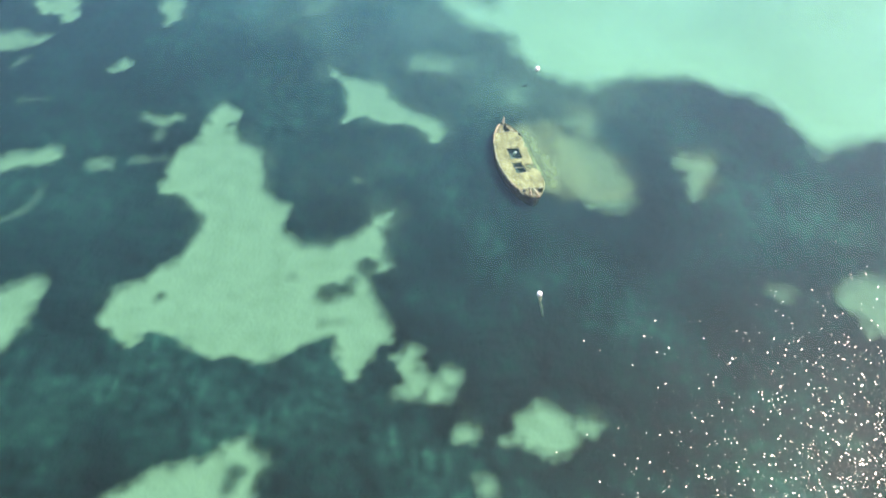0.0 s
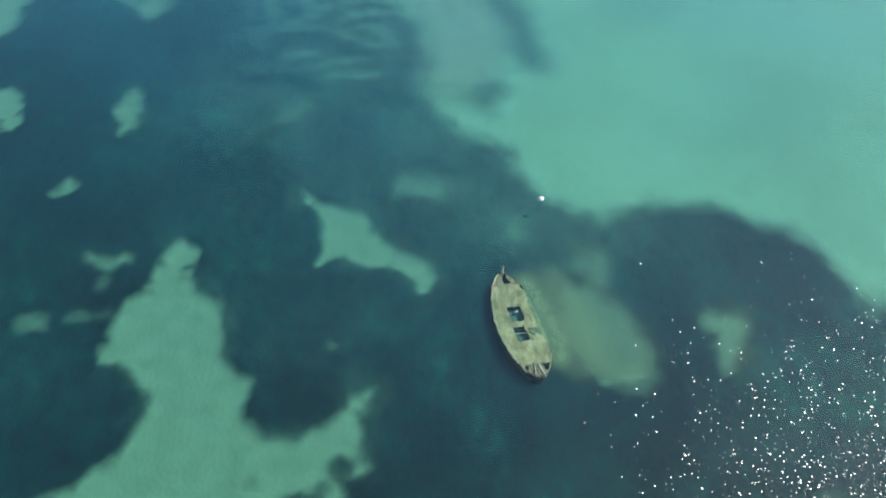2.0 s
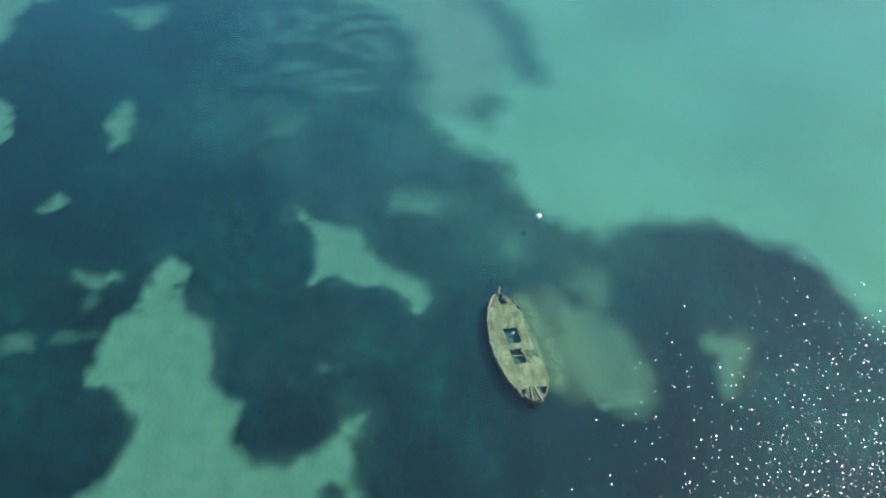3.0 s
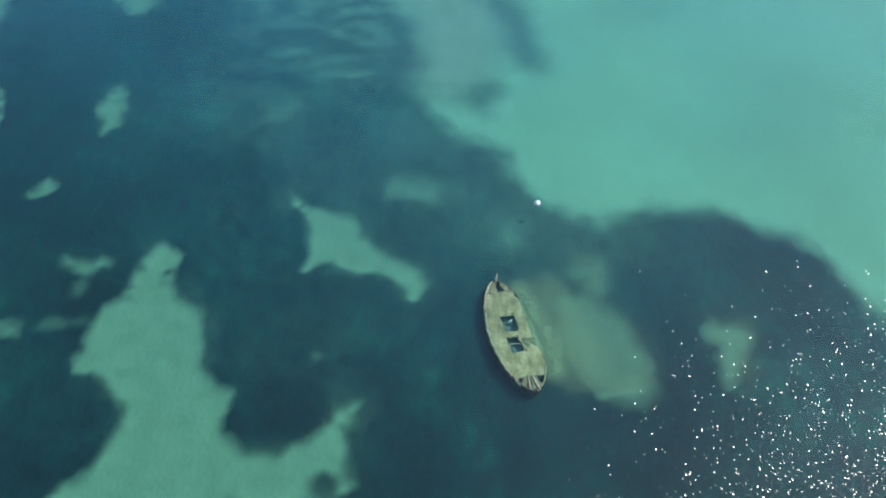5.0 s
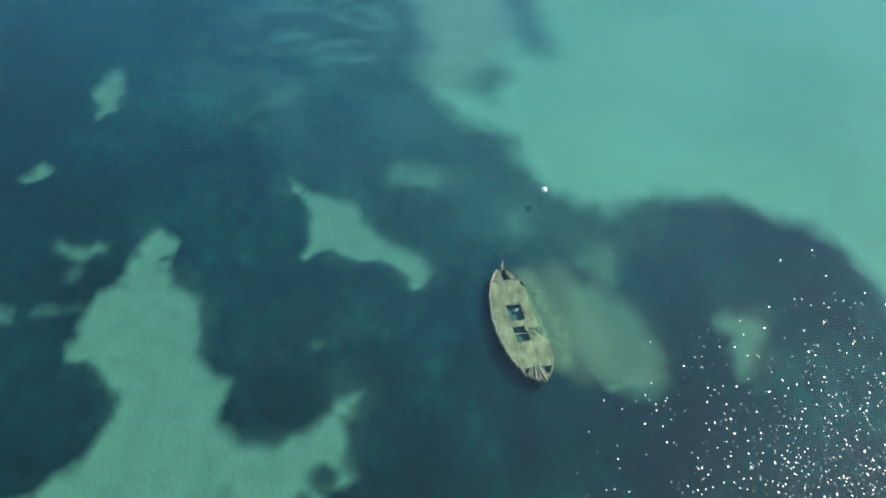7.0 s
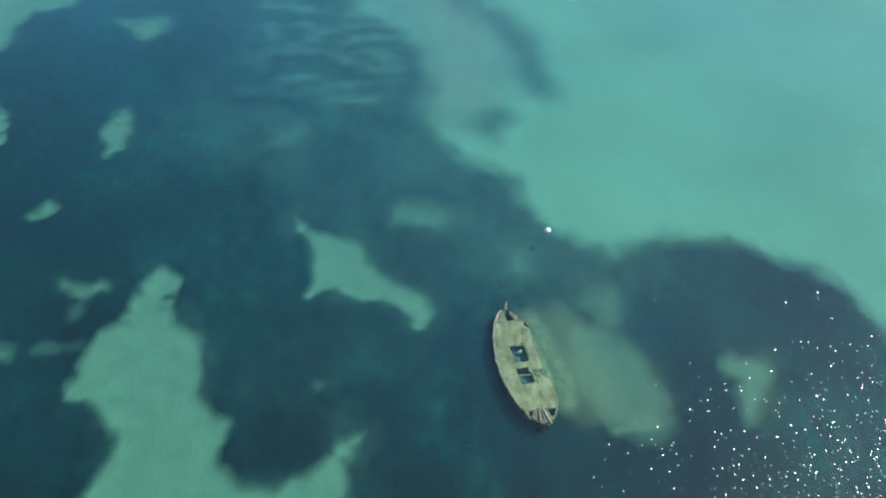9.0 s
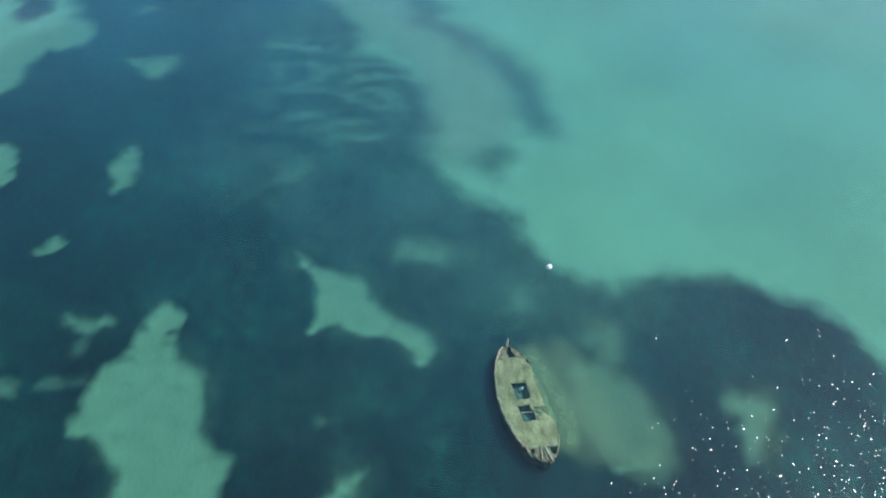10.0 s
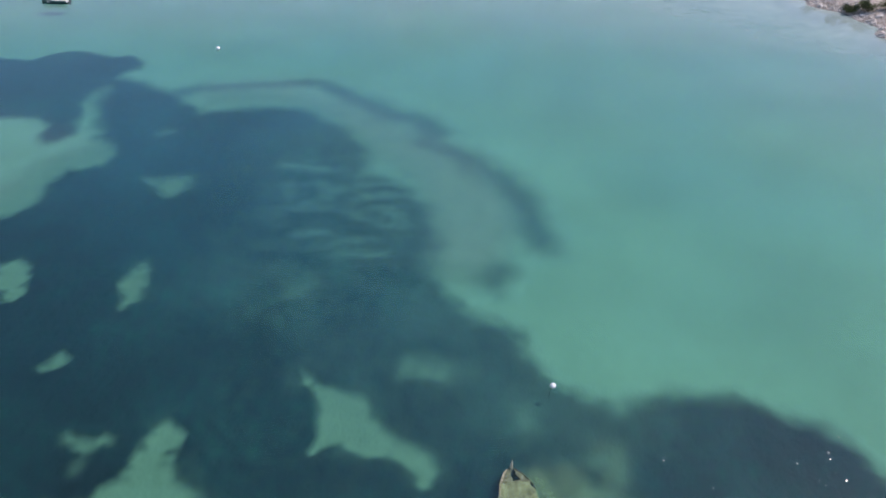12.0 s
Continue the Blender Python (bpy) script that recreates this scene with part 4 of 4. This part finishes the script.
    for k, (a, b, w) in enumerate((((5.25, 0.42, 0.03), (5.3, 1.25, -0.02), 0.10), ((5.95, 0.5, 0.02), (5.98, 1.3, -0.04), 0.09), ((5.2, 1.02, 0.02), (6.05, 1.22, -0.03), 0.08), ((5.5, 0.55, -0.05), (5.9, 1.0, -0.08), 0.12))):
        bm = bmesh.new()
        a, b = Vector(a), Vector(b)
        beam(bm, [a.lerp(b, t) for t in (0, 0.25, 0.5, 0.75, 1)], [(w, 0.06), (w * 1.2, 0.06), (w, 0.06), (w * 1.1, 0.05), (w * 0.6, 0.04)], 60 + k, 0.014)
        part("loose_board", bm, RUSTY, boat, "brown board loose over the broken deck")
    for k in range(9):
        s = 1.9 + 0.72 * k
        w = half_beam(s) - 0.1
        bm = bmesh.new()
        arc = [(s, -w * math.cos(a) * 0.97, 0.0 - 1.55 * math.sin(a) ** 0.85) for a in (0.15, 0.6, 1.1, 1.57, 2.04, 2.54, 2.99)]
        beam(bm, arc, [(0.09, 0.1)] * 7, 40 + k, 0.01)
        part("rib", bm, HULL, boat)
    bm = bmesh.new()
    rows = [[bm.verts.new((s, q * half_beam(s) * 0.8, -0.58 + 0.12 * noise.noise(Vector((s, q * 2, 0))))) for q in (-1, -0.6, -0.2, 0.2, 0.6, 1)] for s in [0.6 + 0.42 * k for k in range(21)]]
    for a, b in zip(rows, rows[1:]):
        for j in range(5):
            bm.faces.new((a[j], b[j], b[j + 1], a[j + 1]))
    part("hold_silt", bm, HOLD, boat, "dark silt filling the hold", True)
    return boat


def pale_debris():
    bm = bmesh.new()
    lump(bm, (0, 0, 0), (0.20, 0.13, 0.30), 3)
    lump(bm, (0.2, 0.08, -0.2), (0.16, 0.12, 0.2), 5)
    ob = link_mesh("debris", bm, PALE, None, "", True)
    ob.matrix_world = pose(6.28, 28.0, -0.72, 10, 12, 40)
    return tagged(ob, "pale encrusted lump standing in the flooded hatch", "debris")


def trailing_rope():
    bm = bmesh.new()
    path = [(7.75 - 0.08 * k + 0.05 * math.sin(1.7 * k), 22.0 - 0.42 * k, -0.95 - 0.09 * k - 0.02 * math.sin(k)) for k in range(11)]
    beam(bm, path, [(0.018, 0.018)] * 11, 77, 0.004)
    ob = link_mesh("rope", bm, RUSTY)
    return tagged(ob, "thin slack rope trailing underwater from the wreck's stern", "rope")


sunken_boat()
pale_debris()
trailing_rope()


# ---- mooring buoys ----
def mooring_buoy(x, y, tilt, weed, label, size=1.0):
    buoy = new("mooring_buoy")
    tagged(buoy, label, "buoy", group="mooring buoys in the bay")
    buoy.matrix_world = pose(x, y, 0.04, tilt, tilt * 0.4, 20)
    bm = bmesh.new()
    r = 0.22 * size
    lathe(bm, [(r * 0.3, -0.2 * size), (r * 0.85, -0.16 * size), (r, -0.05 * size), (r, 0.10 * size), (r * 0.92, 0.17 * size), (r * 0.6, 0.22 * size), (r * 0.2, 0.235 * size)], 24)
    part("float", bm, BUOY, buoy, "white plastic float", True)
    bm = bmesh.new()
    lathe(bm, [(r * 1.01, 0.0), (r * 1.06, 0.01), (r * 1.06, 0.04), (r * 1.01, 0.05)], 24)
    part("band", bm, BUOY, buoy)
    bm = bmesh.new()
    beam(bm, [(0.05 * math.cos(a), 0, 0.24 * size + 0.05 * math.sin(a)) for a in (0, 0.6, 1.2, 1.9, 2.5, 3.14)], [(0.018, 0.018)] * 6, 1)
    part("eye", bm, ENGINE, buoy, "dark steel lifting eye")
    bm = bmesh.new()
    path = [(0.05 * math.sin(2 * k), -0.17 * k, -0.18 - 0.2 * k) for k in range(9)]
    beam(bm, path, [(0.02 + 0.03 * weed + weed * 0.32 * (0.6 + 0.4 * math.sin(k * 1.9)) * (1 - k / 10), 0.02 + weed * 0.1) for k in range(9)], 3, 0.012)
    part("mooring_rope", bm, ROPE, buoy, "weedy rope running down to the sea floor")
    return buoy


mooring_buoy(6.72, 12.26, 4, 1.0, "white round buoy on a weed-hung rope over seagrass", 0.85)
mooring_buoy(9.42, 39.07, 32, 0.0, "white buoy tilted at the edge of the seagrass", 1.0)
mooring_buoy(-36.4, 111.9, 25, 0.0, "white buoy leaning over with a shaded side on open sand", 1.3)


# ---- small motor boat at anchor ----
def motor_boat():
    boat = new("motor_boat")
    tagged(boat, "small dark-hulled motor boat with white rim at anchor", "boat")
    boat.matrix_world = pose(-73.4, 135.3, 0.0, 0, 0, 178)
    def loft(sections):
        bm = bmesh.new()
        rows = [[bm.verts.new(p) for p in ring] for ring in sections]
        for a, b in zip(rows, rows[1:]):
            for j in range(len(a) - 1):
                bm.faces.new((a[j], b[j], b[j + 1], a[j + 1]))
        bmesh.ops.recalc_face_normals(bm, faces=bm.faces)
        return bm
    def wide(u):
        return 1.05 * (1 - max(0, (u - 0.35) / 0.65) ** 2.4) + 0.01
    ring = lambda u, k: [(-2.6 + 5.2 * u, k * wide(u) * y, z + 0.25 * u * u * (z > 0)) for y, z in ((-1, 0.62), (-0.95, 0.25), (-0.75, -0.1), (0, -0.28), (0.75, -0.1), (0.95, 0.25), (1, 0.62))]
    hull = loft([ring(k / 16, 1.0) for k in range(17)])
    bmesh.ops.holes_fill(hull, edges=[e for e in hull.edges if e.is_boundary and max(v.co.x for v in e.verts) < -2.5], sides=0)
    thicken(part("hull", hull, NAVY, boat, "dark green painted hull", True), 0.05)
    for side in (-1, 1):
        bm = bmesh.new()
        beam(bm, [(-2.6 + 5.2 * u, side * wide(u), 0.66 + 0.25 * u * u) for u in [k / 12 for k in range(13)]], [(0.14, 0.09)] * 13, 2)
        part("gunwale", bm, GELCOAT, boat, "white rubbing rail")
    bm = bmesh.new()
    rows = [[bm.verts.new((-2.55 + 5.1 * u, y * wide(u) * 0.9, 0.18)) for y in (-1, 0, 1)] for u in [k / 10 for k in range(11)]]
    for a, b in zip(rows, rows[1:]):
        for j in range(2):
            bm.faces.new((a[j], b[j], b[j + 1], a[j + 1]))
    part("floor_board", bm, GELCOAT, boat)
    for x in (-1.6, -0.2, 1.0):
        bm = bmesh.new()
        box(bm, (x - 0.2, -0.9, 0.2), (x + 0.2, 0.9, 0.5), 0.03)
        part("bench", bm, SEAT, boat)
    bm = bmesh.new()
    box(bm, (0.1, -0.4, 0.2), (0.6, 0.4, 1.05), 0.06)
    part("console", bm, GELCOAT, boat)
    motor = bmesh.new()
    box(motor, (-3.05, -0.2, 0.65), (-2.6, 0.2, 1.2), 0.09)
    engine = part("outboard_motor", motor, GELCOAT, boat, "white outboard cowl")
    bm = bmesh.new()
    box(bm, (-2.92, -0.07, -0.45), (-2.7, 0.07, 0.66), 0.02)
    part("motor_leg", bm, ENGINE, engine)
    return boat


motor_boat()


# ---- stony shore ----
def shore_rocks():
    rng = random.Random(4)
    meshes = []
    for k in range(7):
        bm = bmesh.new()
        lump(bm, (0, 0, 0), (1, 0.8, 0.6), k + 20, 2, 0.55)
        me = bpy.data.meshes.new("rock")
        bm.to_mesh(me)
        bm.free()
        me.materials.append(ROCK)
        meshes.append(me)
    for k in range(110):
        y = rng.uniform(103, 160)
        inland = abs(rng.gauss(0.8, 1.6)) + 0.1
        x = float(shoreline(np.array(y))) + inland
        size = rng.uniform(0.25, 0.75) * (1.4 if rng.random() < 0.12 else 1)
        ob = new("shore_rock", meshes[k % 7])
        z = float(ground_height(np.array(x), np.array(y)))
        ob.matrix_world = pose(x, y, z + 0.15 * size, rng.uniform(-20, 20), rng.uniform(-20, 20), rng.uniform(0, 360)) @ Matrix.Diagonal((size, size, size, 1))
        tagged(ob, "pale weathered limestone rock on the shore", "rock", "rocks along the waterline")


def shingle():
    rng = np.random.default_rng(9)
    n = 6000
    y = rng.uniform(102, 162, n)
    x = shoreline(y) + np.abs(rng.normal(1.5, 2.6, n)) - 0.8
    z = ground_height(x, y)
    size = rng.uniform(0.07, 0.22, n)
    unit = np.array([(1, 0, 0), (0, 1, 0), (-1, 0, 0), (0, -1, 0), (0, 0, 0.8), (0, 0, -0.5)])
    turn = rng.uniform(0, 6.28, n)
    jitter = rng.uniform(0.6, 1.3, (n, 6, 1))
    p = unit[None] * jitter * size[:, None, None]
    c, s_ = np.cos(turn)[:, None], np.sin(turn)[:, None]
    verts = np.stack([p[..., 0] * c - p[..., 1] * s_ + x[:, None], p[..., 0] * s_ + p[..., 1] * c + y[:, None], p[..., 2] + z[:, None] + 0.03], -1).reshape(-1, 3)
    tris = np.array([(0, 1, 4), (1, 2, 4), (2, 3, 4), (3, 0, 4), (1, 0, 5), (2, 1, 5), (3, 2, 5), (0, 3, 5)])
    ob = from_arrays("shingle", verts, (np.arange(n)[:, None, None] * 6 + tris[None]).reshape(-1, 3), BEACH)
    tagged(ob, "loose pale stones along the water's edge", "stones", kind="stuff")


def shrub(x, y, size, seed, label):
    rng = random.Random(seed)
    nr = np.random.default_rng(seed)
    bush = new("shrub")
    z = float(ground_height(np.array(x), np.array(y)))
    bush.matrix_world = pose(x, y, z)
    tagged(bush, label, "shrub", "shrubs behind the shore")
    bm = bmesh.new()
    tips = []
    for k in range(7):
        a, reach = rng.uniform(0, 6.28), rng.uniform(0.4, 0.8) * size
        tip = Vector((math.cos(a) * reach, math.sin(a) * reach, size * rng.uniform(0.5, 0.95)))
        beam(bm, [Vector((0, 0, -0.1)), tip * 0.35 + Vector((0, 0, 0.1 * size)), tip * 0.7, tip], [(0.16 * size / 2, 0.16 * size / 2), (0.06 * size, 0.06 * size), (0.04 * size, 0.04 * size), (0.015, 0.015)], seed + k, 0.004)
        tips.append(tip)
    part("trunk", bm, BARK, bush)
    n = 2600
    centre = np.array([tips[i] for i in nr.integers(0, 7, n)]) * nr.uniform(0.55, 1.05, (n, 1))
    centre = centre + nr.normal(0, 0.24 * size, (n, 3)) * (1, 1, 0.6)
    centre[:, 2] = np.maximum(centre[:, 2], 0.08)
    a, b = nr.normal(0, 1, (n, 3)), nr.normal(0, 1, (n, 3))
    a /= np.linalg.norm(a, axis=1)[:, None]
    b = np.cross(a, b)
    b /= np.linalg.norm(b, axis=1)[:, None]
    leaf = nr.uniform(0.06, 0.13, (n, 1))
    verts = np.stack([centre - a * leaf, centre + b * leaf * 0.5, centre + a * leaf, centre - b * leaf * 0.5], 1).reshape(-1, 3)
    crown = from_arrays("crown", verts, np.arange(n * 4).reshape(-1, 4), LEAF)
    crown.parent = bush


shore_rocks()
shingle()
for k, (x, y, size) in enumerate(((77.0, 132.4, 1.5), (79.6, 131.2, 1.8), (82.6, 130.0, 1.8), (78.5, 138.5, 2.4), (83.0, 137.5, 2.8), (86.0, 128.0, 2.0), (75.6, 143.0, 2.0))):
    shrub(x - 0.8, y - 1.6, size, 60 + k, "dense olive green shrub on the stony bank")
